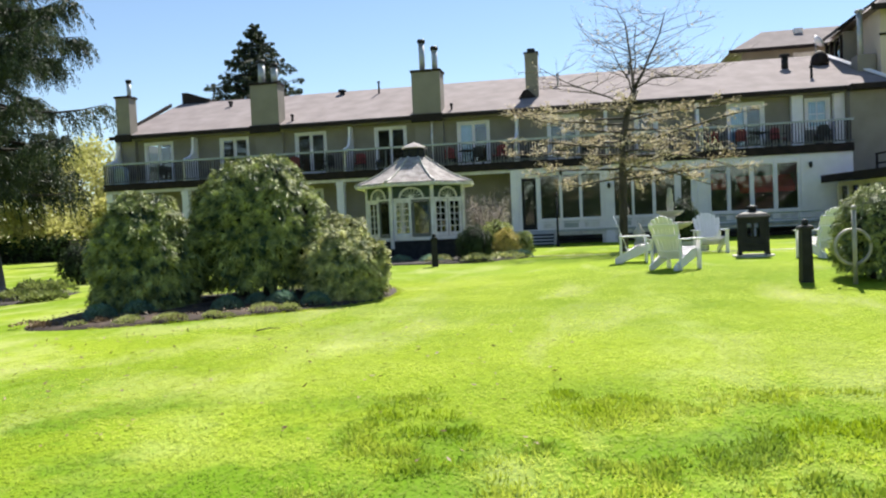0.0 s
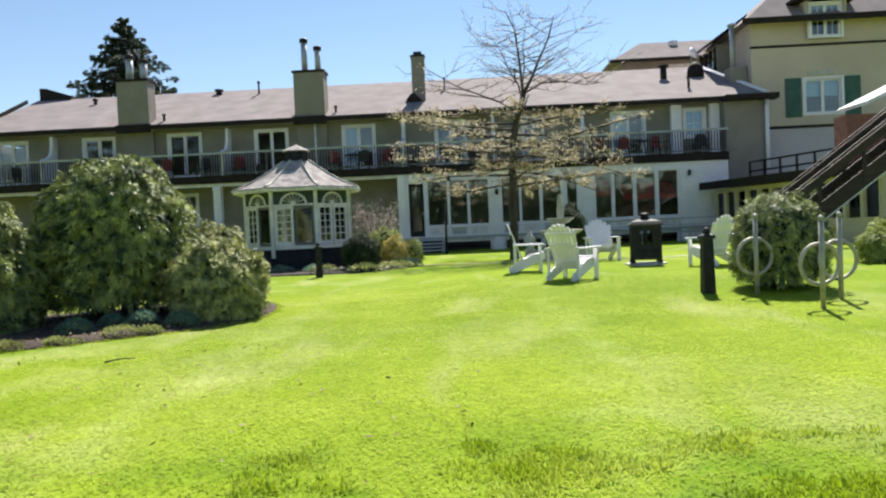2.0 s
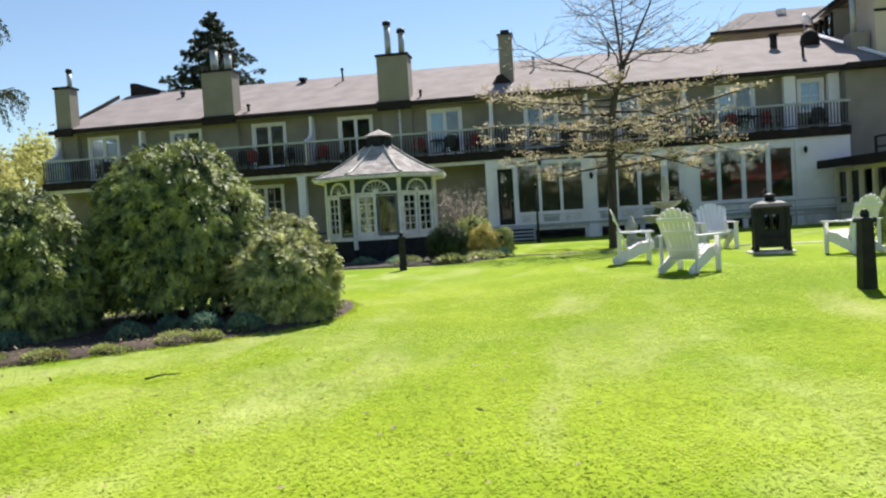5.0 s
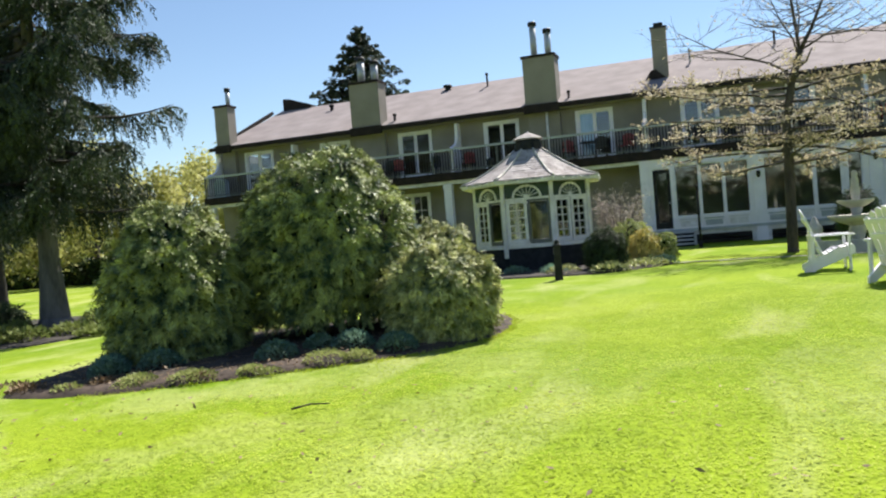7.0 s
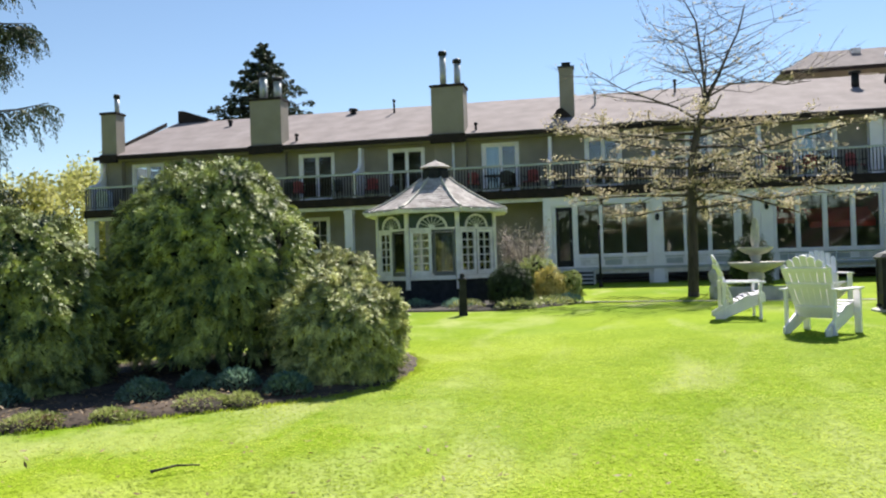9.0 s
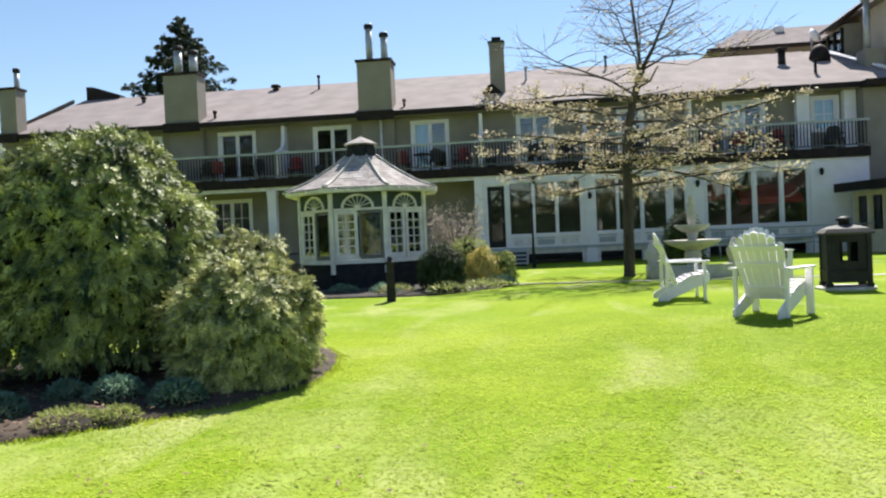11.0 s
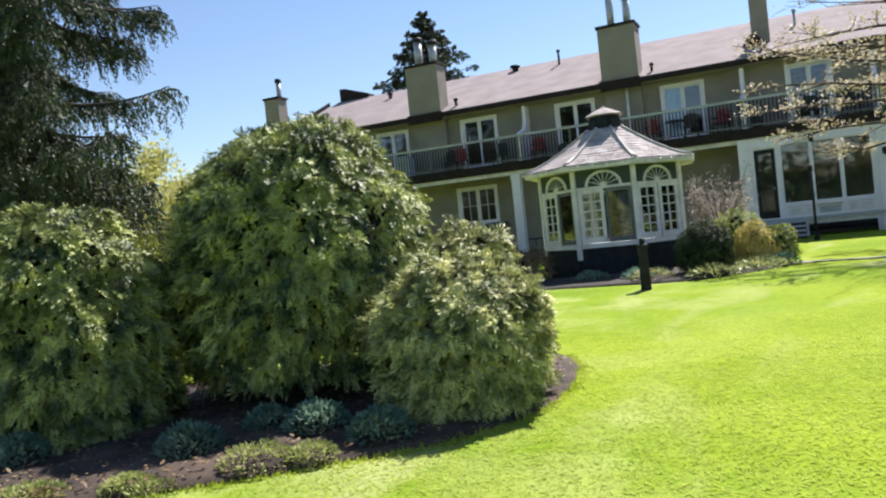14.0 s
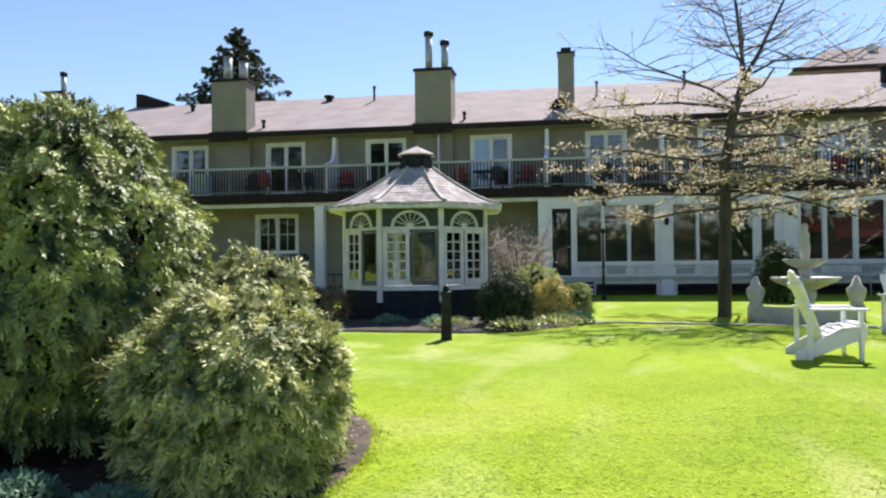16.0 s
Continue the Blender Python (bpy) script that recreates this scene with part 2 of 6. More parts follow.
def lathe(bm, cx, cy, profile, n=24, smooth=True, twist=0.0):
    """A turned shape from (radius, height) pairs."""
    rings = [[bm.verts.new((cx + r * math.cos(twist + 2 * math.pi * i / n), cy + r * math.sin(twist + 2 * math.pi * i / n), z)) for i in range(n)] for r, z in profile]
    for a, b in zip(rings, rings[1:]):
        for i in range(n):
            f = bm.faces.new((a[i], a[(i + 1) % n], b[(i + 1) % n], b[i]))
            f.smooth = smooth
    bm.faces.new(rings[0][::-1])
    bm.faces.new(rings[-1])


def prism(bm, outline, axis, lo, hi):
    """A flat outline of (u, v) pairs pushed through from lo to hi along an axis."""
    def at(u, v, w):
        return {"x": (w, u, v), "y": (u, w, v), "z": (u, v, w)}[axis]
    a = [bm.verts.new(at(u, v, lo)) for u, v in outline]
    b = [bm.verts.new(at(u, v, hi)) for u, v in outline]
    k = len(a)
    bm.faces.new(a)
    bm.faces.new(b[::-1])
    for i in range(k):
        bm.faces.new((a[i], b[i], b[(i + 1) % k], a[(i + 1) % k]))
    bmesh.ops.recalc_face_normals(bm, faces=bm.faces)


def mesh_of(name, bm, material, bevel=0.0):
    if bevel:
        bmesh.ops.bevel(bm, geom=[e for e in bm.edges if len(e.link_faces) == 2 and e.calc_face_angle(0) > 0.6], offset=bevel, segments=1, affect="EDGES")
    me = bpy.data.meshes.new(name)
    bm.to_mesh(me)
    bm.free()
    me.materials.append(material)
    return me


def part(name, bm, material, parent, label="", bevel=0.0):
    ob = new(name, mesh_of(name, bm, material, bevel))
    ob.parent = parent
    return tagged(ob, label)


def solid(name, bm, material, label, category, kind="", group="", bevel=0.0):
    return tagged(new(name, mesh_of(name, bm, material, bevel)), label, category, group, kind)


def empty(name, label, category, group="", kind="", at=(0, 0, 0)):
    ob = new(name)
    ob.empty_display_size = 0.2
    ob.location = at
    return tagged(ob, label, category, group, kind)


def boxes(*dims):
    bm = bmesh.new()
    for d in dims:
        box(bm, *d)
    return bm


def ground_zs(x, y):
    """Height of the lawn: it falls away from the house, rises a little under the garden chairs and sinks beside the spruces."""
    x, y = np.asarray(x, float), np.asarray(y, float)

    def step(a, b, v):
        t = np.clip((v - a) / (b - a), 0, 1)
        return t * t * (3 - 2 * t)

    return np.where(y < -17.0, 0.013 * (y + 17.0), 0.0) + 0.10 * step(11.5, 14.5, x) * (1 - step(24.0, 30.0, x)) * step(-27.5, -22.5, y) * (1 - step(-18.0, -13.5, y)) - 0.30 * (1 - step(-0.5, 5.5, x)) * (1 - step(-14.0, -7.0, y))


def ground_z(x, y):
    return float(ground_zs(x, y))

# ---- ground ----
M_PATH = surface("pale_gravel_path", (0.30, 0.28, 0.25), (0.44, 0.42, 0.38), 3.0, 0.95, 0.6, 60)
bm = bmesh.new()
xs = [-700, -250, -100, -60, -40, -30, -20, -14, -10, -6, -2, *[2 + 0.5 * i for i in range(41)], 24, 28, 34, 45, 60, 100, 250, 700]
ys = [-700, -200, -90, -60, -48, -42, *[-40 + 0.5 * i for i in range(49)], -14, -12, -8, -4, 0, 6, 20, 50, 120, 300, 700]
grid = [[bm.verts.new((x, y, max(ground_z(x, y), -0.7) + 0.012 * noise.noise(Vector((x * 0.35, y * 0.35, 0))) * (abs(x) < 60 and abs(y) < 60))) for x in xs] for y in ys]
for j in range(len(ys) - 1):
    for i in range(len(xs) - 1):
        bm.faces.new((grid[j][i], grid[j][i + 1], grid[j + 1][i + 1], grid[j + 1][i])).smooth = True
solid("ground", bm, M_LAWN, "sunlit mown green lawn with worn paler patches", "lawn", "structure")


def ribbon(name, pts, widths, z, material, label, category):
    """A flat strip that follows a line on the ground."""
    bm = bmesh.new()
    left, right = [], []
    for k, ((x, y), w) in enumerate(zip(pts, widths)):
        a, b = Vector(pts[max(k - 1, 0)]), Vector(pts[min(k + 1, len(pts) - 1)])
        d = (b - a).normalized()
        n = Vector((-d.y, d.x)) * w / 2
        left.append(bm.verts.new((x + n.x, y + n.y, ground_z(x, y) + z)))
        right.append(bm.verts.new((x - n.x, y - n.y, ground_z(x, y) + z)))
    for k in range(len(pts) - 1):
        bm.faces.new((right[k], right[k + 1], left[k + 1], left[k]))
    return solid(name, bm, material, label, category, "structure")


ribbon("path", [(11.6, -13.2), (12.3, -13.6), (13.5, -13.8), (15.0, -14.2), (17.0, -14.9), (19.0, -15.6), (22.0, -16.6)], [0.2, 0.3, 0.3, 0.3, 0.32, 0.35, 0.4], 0.02, M_PATH, "narrow pale gravel garden path", "path")


# ---- hotel ----
def wall_run(bm, x0, x1, y0, y1, z0, z1, gaps):
    """A straight wall with openings (xa, xb, za, zb)."""
    x = x0
    for xa, xb, za, zb in sorted(gaps):
        if xa > x:
            box(bm, x, y0, z0, xa, y1, z1)
        if za > z0:
            box(bm, xa, y0, z0, xb, y1, za)
        if zb < z1:
            box(bm, xa, y0, zb, xb, y1, z1)
        x = xb
    box(bm, x, y0, z0, x1, y1, z1)


UPPER = [(-8.14, -6.66), (-3.97, -2.51), (0.06, 1.58), (4.16, 5.66), (8.26, 9.72), (12.56, 13.94), (16.56, 17.49), (20.64, 22.14), (23.94, 24.89)]
CURTAIN = {4, 7, 8}
DECK = 3.82
hotel = empty("hotel", "long two-storey grey-beige stucco hotel with brown roof and balcony", "building")
bm = bmesh.new()
gaps = [(a, b, 4.62 if k == 8 else DECK + 0.08, 5.93) for k, (a, b) in enumerate(UPPER)]
wall_run(bm, -9.7, 25.5, 0.0, 0.3, 3.5, 6.22, gaps)
LOW_WINDOWS = [(-0.4, 1.29, 1.6, 3.1), (-4.6, -3.0, 1.6, 3.1), (5.4, 7.0, 1.6, 3.1)]
wall_run(bm, -9.7, 10.9, 0.0, 0.3, -0.2, 3.5, LOW_WINDOWS)
box(bm, -9.7, 0.3, -0.2, -9.4, 10.4, 6.2)
box(bm, -9.7, 10.4, -0.2, 27.4, 10.7, 6.2)
box(bm, 25.5, -0.9, -0.2, 27.4, -0.6, 6.2)
box(bm, 25.5, -0.6, -0.2, 25.8, 0.3, 6.2)
box(bm, 27.1, -0.6, -0.2, 27.4, 10.4, 6.2)
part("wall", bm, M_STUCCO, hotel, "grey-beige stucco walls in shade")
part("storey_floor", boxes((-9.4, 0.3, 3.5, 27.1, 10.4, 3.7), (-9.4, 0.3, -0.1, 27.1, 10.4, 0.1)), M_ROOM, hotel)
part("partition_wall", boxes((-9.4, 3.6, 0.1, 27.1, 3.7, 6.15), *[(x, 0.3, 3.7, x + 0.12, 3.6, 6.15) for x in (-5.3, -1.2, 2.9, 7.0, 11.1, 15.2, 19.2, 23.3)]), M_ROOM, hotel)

bm = bmesh.new()
prof = [(-0.62, 6.22), (-0.62, 6.40), (5.0, 8.80), (11.3, 6.40), (11.3, 6.22)]
left = [bm.verts.new((-9.3 if k < 2 else -8.75 if k == 2 else -9.3, y, z)) for k, (y, z) in enumerate(prof)]
right = [bm.verts.new((26.3 if k == 2 else 27.5, y, z)) for k, (y, z) in enumerate(prof)]
bm.faces.new(left), bm.faces.new(right[::-1])
for i in range(5):
    bm.faces.new((left[i], right[i], right[(i + 1) % 5], left[(i + 1) % 5]))
bmesh.ops.recalc_face_normals(bm, faces=bm.faces)
roof = part("roof", bm, M_SHINGLE, hotel, "pinkish-brown asphalt shingle roof")
part("fascia", boxes((-9.75, -0.72, 6.18, 27.6, -0.625, 6.36)), M_DARK, roof, "dark brown eaves board")
bm = bmesh.new()
prism(bm, [(-0.72, 6.20), (-0.72, 6.42), (5.0, 8.86), (5.0, 8.66)], "x", -9.40, -9.305)
part("rake_board", bm, M_DARK, roof)
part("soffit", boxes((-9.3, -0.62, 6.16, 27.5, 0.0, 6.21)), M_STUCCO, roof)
bm = bmesh.new()
for k in (0.0, 0.16):
    tube(bm, (26.05 + k, 4.6, 8.72), (27.42 + k, -0.55, 6.50), 0.05, n=6)
part("flashing", bm, M_WHITE, roof, "white metal hip flashing")
bm = bmesh.new()
prism(bm, [(-8.6, 8.6), (-8.6, 9.42), (-8.25, 9.40), (-6.9, 8.95), (-6.9, 8.6)], "y", 4.9, 5.5)
part("roof_vent_box", bm, M_DARK, roof, "dark boxed vent on the ridge")
# small vents and pipes that stand on the roof
for x, y, r, h, mat in ((-5.0, 3.6, 0.09, 0.18, M_BLACK), (3.4, 4.0, 0.05, 0.55, M_BLACK), (1.2, 4.4, 0.15, 0.14, M_BLACK), (13.0, 3.0, 0.05, 0.5, M_STEEL),
                        (16.6, 4.2, 0.05, 0.5, M_BLACK), (23.85, 3.0, 0.16, 0.55, M_BLACK), (24.5, 1.0, 0.06, 0.45, M_BLACK), (-0.05, -0.1, 0.06, 0.22, M_BLACK), (8.0, -0.1, 0.05, 0.2, M_BLACK)):
    bm = bmesh.new()
    zr = 6.40 + (y + 0.62) * 0.427
    tube(bm, (x, y, zr - 0.1), (x, y, zr + h), r)
    tube(bm, (x, y, zr + h), (x, y, zr + h + 0.1), r * 1.6, r * 1.5)
    part("roof_vent", bm, mat, roof)
bm = bmesh.new()
lathe(bm, 25.5, 3.3, [(0.42, 7.95), (0.42, 8.2), (0.36, 8.45), (0.2, 8.65), (0.05, 8.72)], 14)
part("roof_vent", bm, M_DARK, roof, "dark domed roof ventilator")


def chimney(x0, x1, top, flues, y0=-0.64, y1=0.8):
    bm = bmesh.new()
    box(bm, x0, y0, 6.36, x1, y1, top)
    box(bm, x0, -0.28, DECK, x1, 0.02, 6.2)
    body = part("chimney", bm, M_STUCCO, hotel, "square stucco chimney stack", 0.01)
    part("chimney_cap", boxes((x0 - 0.05, y0 - 0.05, top, x1 + 0.05, y1 + 0.05, top + 0.1)), M_DARK, body)
    part("chimney_band", boxes((x0 - 0.06, y0 - 0.12, 6.05, x1 + 0.06, y0 - 0.005, 6.42)), M_DARK, body)
    for fx, ft, fr in flues:
        bm = bmesh.new()
        tube(bm, (fx, 0.05, top + 0.08), (fx, 0.05, ft - 0.18), fr, n=14)
        f = part("flue", bm, M_STEEL, body, "shiny galvanised flue pipe")
        bm = bmesh.new()
        lathe(bm, fx, 0.05, [(fr * 1.05, ft - 0.2), (fr * 1.35, ft - 0.17), (fr * 1.35, ft - 0.04), (fr * 1.1, ft)], 14)
        part("flue_cowl", bm, M_BLACK, body)


chimney(-9.34, -8.58, 8.30, [(-8.96, 9.35, 0.11)], y1=0.05)
chimney(-2.0, -0.55, 8.42, [(-1.62, 9.78, 0.17), (-0.95, 9.55, 0.17)], y1=0.25)
chimney(6.2, 7.58, 8.42, [(6.62, 10.1, 0.14), (7.24, 9.72, 0.14)], y1=0.4)
bm = bmesh.new()
box(bm, 11.5, 1.1, 7.0, 12.12, 1.7, 9.25)
ch = part("chimney", bm, M_STUCCO, hotel, "slim stucco chimney", 0.01)
part("chimney_cap", boxes((11.46, 1.06, 9.25, 12.16, 1.74, 9.32), (11.62, 1.2, 9.32, 12.0, 1.6, 9.5)), M_BLACK, ch)
# Dark wedge at the chimney's foot stands in for its roof shadow.
bm = bmesh.new()
prism(bm, [(11.15, 7.08), (12.0, 7.1), (11.6, 7.5), (11.4, 7.45)], "y", 0.92, 1.1)
part("chimney_shadow_wedge", bm, M_DARK, ch)


def glazed(name, x0, x1, z0, z1, y, parent, leaves=2, bar=0.07, muntins=0, curtain=0.0, inner=0.05):
    """A framed window or sliding door in an opening of a wall whose face is at y."""
    white = M_WHITE
    bm = bmesh.new()
    box(bm, x0 - 0.06, y - 0.05, z1, x1 + 0.06, y + 0.12, z1 + 0.09)
    box(bm, x0 - 0.06, y - 0.05, z0, x0 + inner, y + 0.12, z1)
    box(bm, x1 - inner, y - 0.05, z0, x1 + 0.06, y + 0.12, z1)
    box(bm, x0 + inner, y - 0.03, z0, x1 - inner, y + 0.12, z0 + 0.08)
    w = part(name, bm, white, parent)
    lw = (x1 - x0) / leaves
    for k in range(leaves):
        a, b, yy = x0 + k * lw + (inner if k == 0 else 0), x0 + (k + 1) * lw - (inner if k == leaves - 1 else 0), y + 0.02 + 0.03 * (k % 2)
        bm = boxes((a, yy, z0 + 0.08, a + bar, yy + 0.04, z1), (b - bar, yy, z0 + 0.08, b, yy + 0.04, z1), (a + bar, yy, z0 + 0.08, b - bar, yy + 0.04, z0 + 0.08 + bar), (a + bar, yy, z1 - bar, b - bar, yy + 0.04, z1))
        for m in range(muntins):
            zz = z0 + 0.08 + (m + 1) * (z1 - z0 - 0.08) / (muntins + 1)
            box(bm, a + bar, yy + 0.01, zz - 0.012, b - bar, yy + 0.03, zz + 0.012)
        if muntins:
            box(bm, (a + b) / 2 - 0.012, yy + 0.012, z0 + 0.1, (a + b) / 2 + 0.012, yy + 0.032, z1 - 0.02)
        part("sash", bm, white, w)
        p = part("pane", boxes((a + bar - 0.01, yy + 0.034, z0 + 0.1, b - bar + 0.01, yy + 0.04, z1 - 0.02)), M_GLASS, w)
        p.visible_shadow = False
    if curtain:
        bm = bmesh.new()
        n = 26
        cx1 = x0 + 0.06 + (x1 - x0 - 0.12) * curtain
        top = [bm.verts.new((x0 + 0.06 + (cx1 - x0 - 0.06) * i / n, y + 0.2 + 0.03 * math.sin(i * 1.9), z1)) for i in range(n + 1)]
        low = [bm.verts.new((v.co.x, v.co.y + 0.01 * math.sin(i), z0 + 0.05)) for i, v in enumerate(top)]
        for i in range(n):
            bm.faces.new((low[i], low[i + 1], top[i + 1], top[i])).smooth = True
        part("curtain", bm, M_CURTAIN, w, "pale drawn curtain tinted with the sky's blue reflection")
    return w


# Pale cloth; the blue of sky mirrored in the glass is in its colour.
M_CURTAIN = surface("sky_tinted_cloth", (0.30, 0.46, 0.68), (0.48, 0.62, 0.80), 2.0, 0.8, 0.1, 60)
for k, (a, b) in enumerate(UPPER):
    z0 = 4.62 if k == 8 else DECK + 0.08
    if k == 6:
        glazed("window", a, b, z0, 5.93, 0.0, hotel, 1)
    elif k == 8:
        glazed("window", a, b, z0, 5.93, 0.0, hotel, 1, muntins=1, curtain=1.0)
    else:
        glazed("sliding_door", a, b, z0, 5.93, 0.0, hotel, 2, curtain=(0.55 if k in (4, 7) else 0.3) if k in CURTAIN else 0.0)
for a, b, z0, z1 in LOW_WINDOWS:
    glazed("window", a, b, z0, z1, 0.0, hotel, 2, muntins=1)

# balcony
balcony = empty("balcony", "long balcony with grey metal railing under the eaves", "balcony")
part("deck", boxes((-9.65, -1.5, 3.66, 25.4, -0.01, DECK)), M_GREY, balcony)
part("edge_board", boxes((-9.68, -1.56, 3.50, 25.43, -1.504, DECK + 0.03), (25.404, -1.5, 3.5, 25.44, -0.9, DECK + 0.03), (-9.69, -1.5, 3.5, -9.654, 0, DECK + 0.03)), M_DARK, balcony, "dark brown balcony edge board")
part("soffit_beam", boxes((-9.6, -1.46, 3.36, 10.8, -1.26, 3.655)), M_WHITE_OLD, balcony, "cream beam under the balcony")
baluster_me = mesh_of("baluster", boxes((-0.017, -0.011, 0, 0.017, 0.011, 0.98 - 0.15)), M_DARK)
for x0 in [-9.6 + 2.92 * i for i in range(12)]:
    x1 = x0 + 2.92
    rail = part("railing_section", boxes((x0, -1.51, DECK + 0.10, x1, -1.46, DECK + 0.15), (x0 - 0.03, -1.52, DECK + 0.03, x0 + 0.03, -1.45, 4.80)), M_RAIL, balcony)
    part("top_rail", boxes((x0, -1.54, 4.80, x1, -1.43, 4.885)), M_GREY, rail, "pale grey top rail")
    x = x0 + 0.12
    while x < x1 - 0.05:
        ob = new("baluster", baluster_me)
        ob.parent, ob.location = rail, (x, -1.485, DECK + 0.15)
        x += 0.122
prof = [(0.0, DECK), (0.0, 6.1), (-0.45, 6.1), (-0.47, 5.55), (-0.62, 5.22), (-0.95, 5.05), (-1.3, 4.98), (-1.43, 4.85), (-1.43, DECK)]
for x in (-9.5, -5.3, 2.95, 11.1, 15.2, 19.25):
    bm = bmesh.new()
    prism(bm, prof, "x", x - 0.07, x + 0.07)
    part("privacy_screen", bm, M_WHITE, balcony, "white stepped privacy screen", 0.008)
for x0, x1 in ((23.28, 23.76), (25.03, 25.47)):
    part("balcony_pier", boxes((x0, -0.34, DECK, x1, -0.005, 6.14)), M_WHITE, balcony, "white square pier", 0.01)
bm = bmesh.new()
tube(bm, (7.05, -0.42, DECK), (7.05, -0.42, 6.15), 0.055, n=10)
part("drain_pipe", bm, M_WHITE_OLD, hotel)

# porch posts below the balcony
for x in (-9.4, -5.3, 2.68, 2.68 + 4.1):
    part("porch_post", boxes((x - 0.17, -1.48, -0.05, x + 0.17, -1.16, 3.355), (x - 0.21, -1.52, -0.05, x + 0.21, -1.12, 0.2), (x - 0.2, -1.51, 3.2, x + 0.2, -1.13, 3.30)), M_WHITE, hotel, "white square porch post")

# glazed ground floor under the balcony
GLASS = [(12.18, 13.0), (13.12, 13.86), (14.03, 14.8), (15.46, 16.17), (16.31, 17.06), (17.25, 18.02), (18.34, 18.72), (19.6, 20.23), (20.43, 21.18), (21.40, 22.15), (22.37, 23.14)]
sunroom = empty("sunroom", "white-painted ground floor front with a row of tall windows", "veranda")
bm = bmesh.new()
wall_run(bm, 10.85, 25.4, -1.45, -1.27, 0.62, 3.49, [(11.27, 11.98, 0.70, 3.08)] + [(a - 0.06, b + 0.06, 1.08, 3.16) for a, b in GLASS])
box(bm, 25.25, -1.27, 0.62, 25.4, -0.9, 3.49)
part("front_wall", bm, M_WHITE, sunroom)
bm = bmesh.new()
comb = [(10.85, -0.05)]
for a, b in ((12.8, 14.85), (15.55, 17.1), (17.3, 18.85), (19.6, 21.2), (21.4, 23.1)):
    comb += [(a, -0.05), (a, 0.40), (b, 0.40), (b, -0.05)]
prism(bm, comb + [(25.4, -0.05), (25.4, 0.60), (10.85, 0.60)], "y", -1.43, -1.29)
part("plinth", bm, M_WHITE_OLD, sunroom, "weathered white plinth with crawl-space openings")
part("plinth_ledge", boxes((10.8, -1.53, 0.56, 25.42, -1.455, 0.66)), M_GREY, sunroom, "grey ledge board")
for a, b in GLASS:
    glazed("window", a - 0.06, b + 0.06, 1.08, 3.16, -1.45, sunroom, 1, bar=0.025, inner=0.015)
    part("apron_panel", boxes((a + 0.05, -1.475, 0.74, b - 0.05, -1.452, 0.95), (a, -1.51, 0.99, b, -1.46, 1.04)), M_GREY if int(a) % 2 else M_WHITE_OLD, sunroom)
for a, b in ((10.81, 11.14), (15.03, 15.40), (19.0, 19.45), (23.28, 23.5)):
    part("pilaster", boxes((a, -1.52, -0.05, b, -1.455, 3.48), (a - 0.03, -1.55, -0.05, b + 0.03, -1.525, 0.35)), M_WHITE, sunroom, "white pilaster")
for a in (12.09, 13.06, 13.945, 16.24, 17.155, 20.33, 21.29, 22.26):
    part("mullion", boxes((a - 0.045, -1.505, 0.67, a + 0.045, -1.452, 3.46)), M_WHITE, sunroom)
door = part("door", boxes((11.3, -1.40, 0.70, 11.42, -1.34, 3.05), (11.83, -1.40, 0.70, 11.95, -1.34, 3.05), (11.42, -1.40, 0.70, 11.83, -1.34, 0.95), (11.42, -1.40, 2.92, 11.83, -1.34, 3.05)), M_BLACK, sunroom, "dark glazed entrance door, closed")
part("pane", boxes((11.42, -1.375, 0.95, 11.83, -1.37, 2.92)), M_GLASS, door).visible_shadow = False
bm = bmesh.new()
tube(bm, (11.88, -1.43, 1.72), (11.88, -1.40, 1.72), 0.03)
part("door_handle", bm, M_STEEL, door)
part("door_trim", boxes((11.20, -1.49, 0.66, 11.295, -1.452, 3.16), (11.955, -1.49, 0.66, 12.04, -1.452, 3.16), (11.20, -1.492, 3.16, 12.04, -1.452, 3.24)), M_WHITE, sunroom)
# Red sheets indoors stand in for an awning's reflection in the panes.
M_RED = surface("red_reflection", (0.42, 0.04, 0.035), (0.55, 0.07, 0.06), 2.0, 0.8, 0.2, 60)
for a, b, z in ((19.3, 20.5, 2.35), (20.9, 23.2, 2.15)):
    bm = bmesh.new()
    prism(bm, [(-0.9, z), (0.0, z + 0.55), (0.05, z + 0.5), (-0.85, z - 0.22)], "x", a, b)
    solid("awning_reflection", bm, M_RED, "slanted red sheet standing in for an awning reflected in the sunroom windows", "banner")
for x, z in ((15.2, 2.55), (19.2, 2.8), (23.65, 3.0), (13.1, 3.25)):
    lamp = empty("wall_lamp", "small dark lantern on the white wall", "lamp", "wall lanterns", at=(x, -1.56, z))
    bm = bmesh.new()
    lathe(bm, 0, -0.08, [(0.03, -0.14), (0.07, -0.08), (0.085, 0.06), (0.03, 0.13)], 8, False)
    part("lantern", bm, M_BLACK, lamp)
    part("bracket", boxes((-0.03, -0.08, 0.08, 0.03, 0.04, 0.12)), M_BLACK, lamp)

# steps to the door
steps = empty("entrance_steps", "grey painted wooden steps up to the dark door", "steps")
for k in range(4):
    part("tread", boxes((10.95, -2.75 + 0.3 * k, 0.14 * k + 0.07, 12.75, -2.42 + 0.3 * k, 0.14 * k + 0.13)), M_GREY, steps)
    part("riser", boxes((10.98, -2.70 + 0.3 * k, 0.14 * k - 0.05, 12.72, -2.68 + 0.3 * k, 0.14 * k + 0.07)), M_DARK, steps)
part("string_board", boxes((10.9, -2.7, -0.05, 10.95, -1.53, 0.5)), M_GREY, steps)

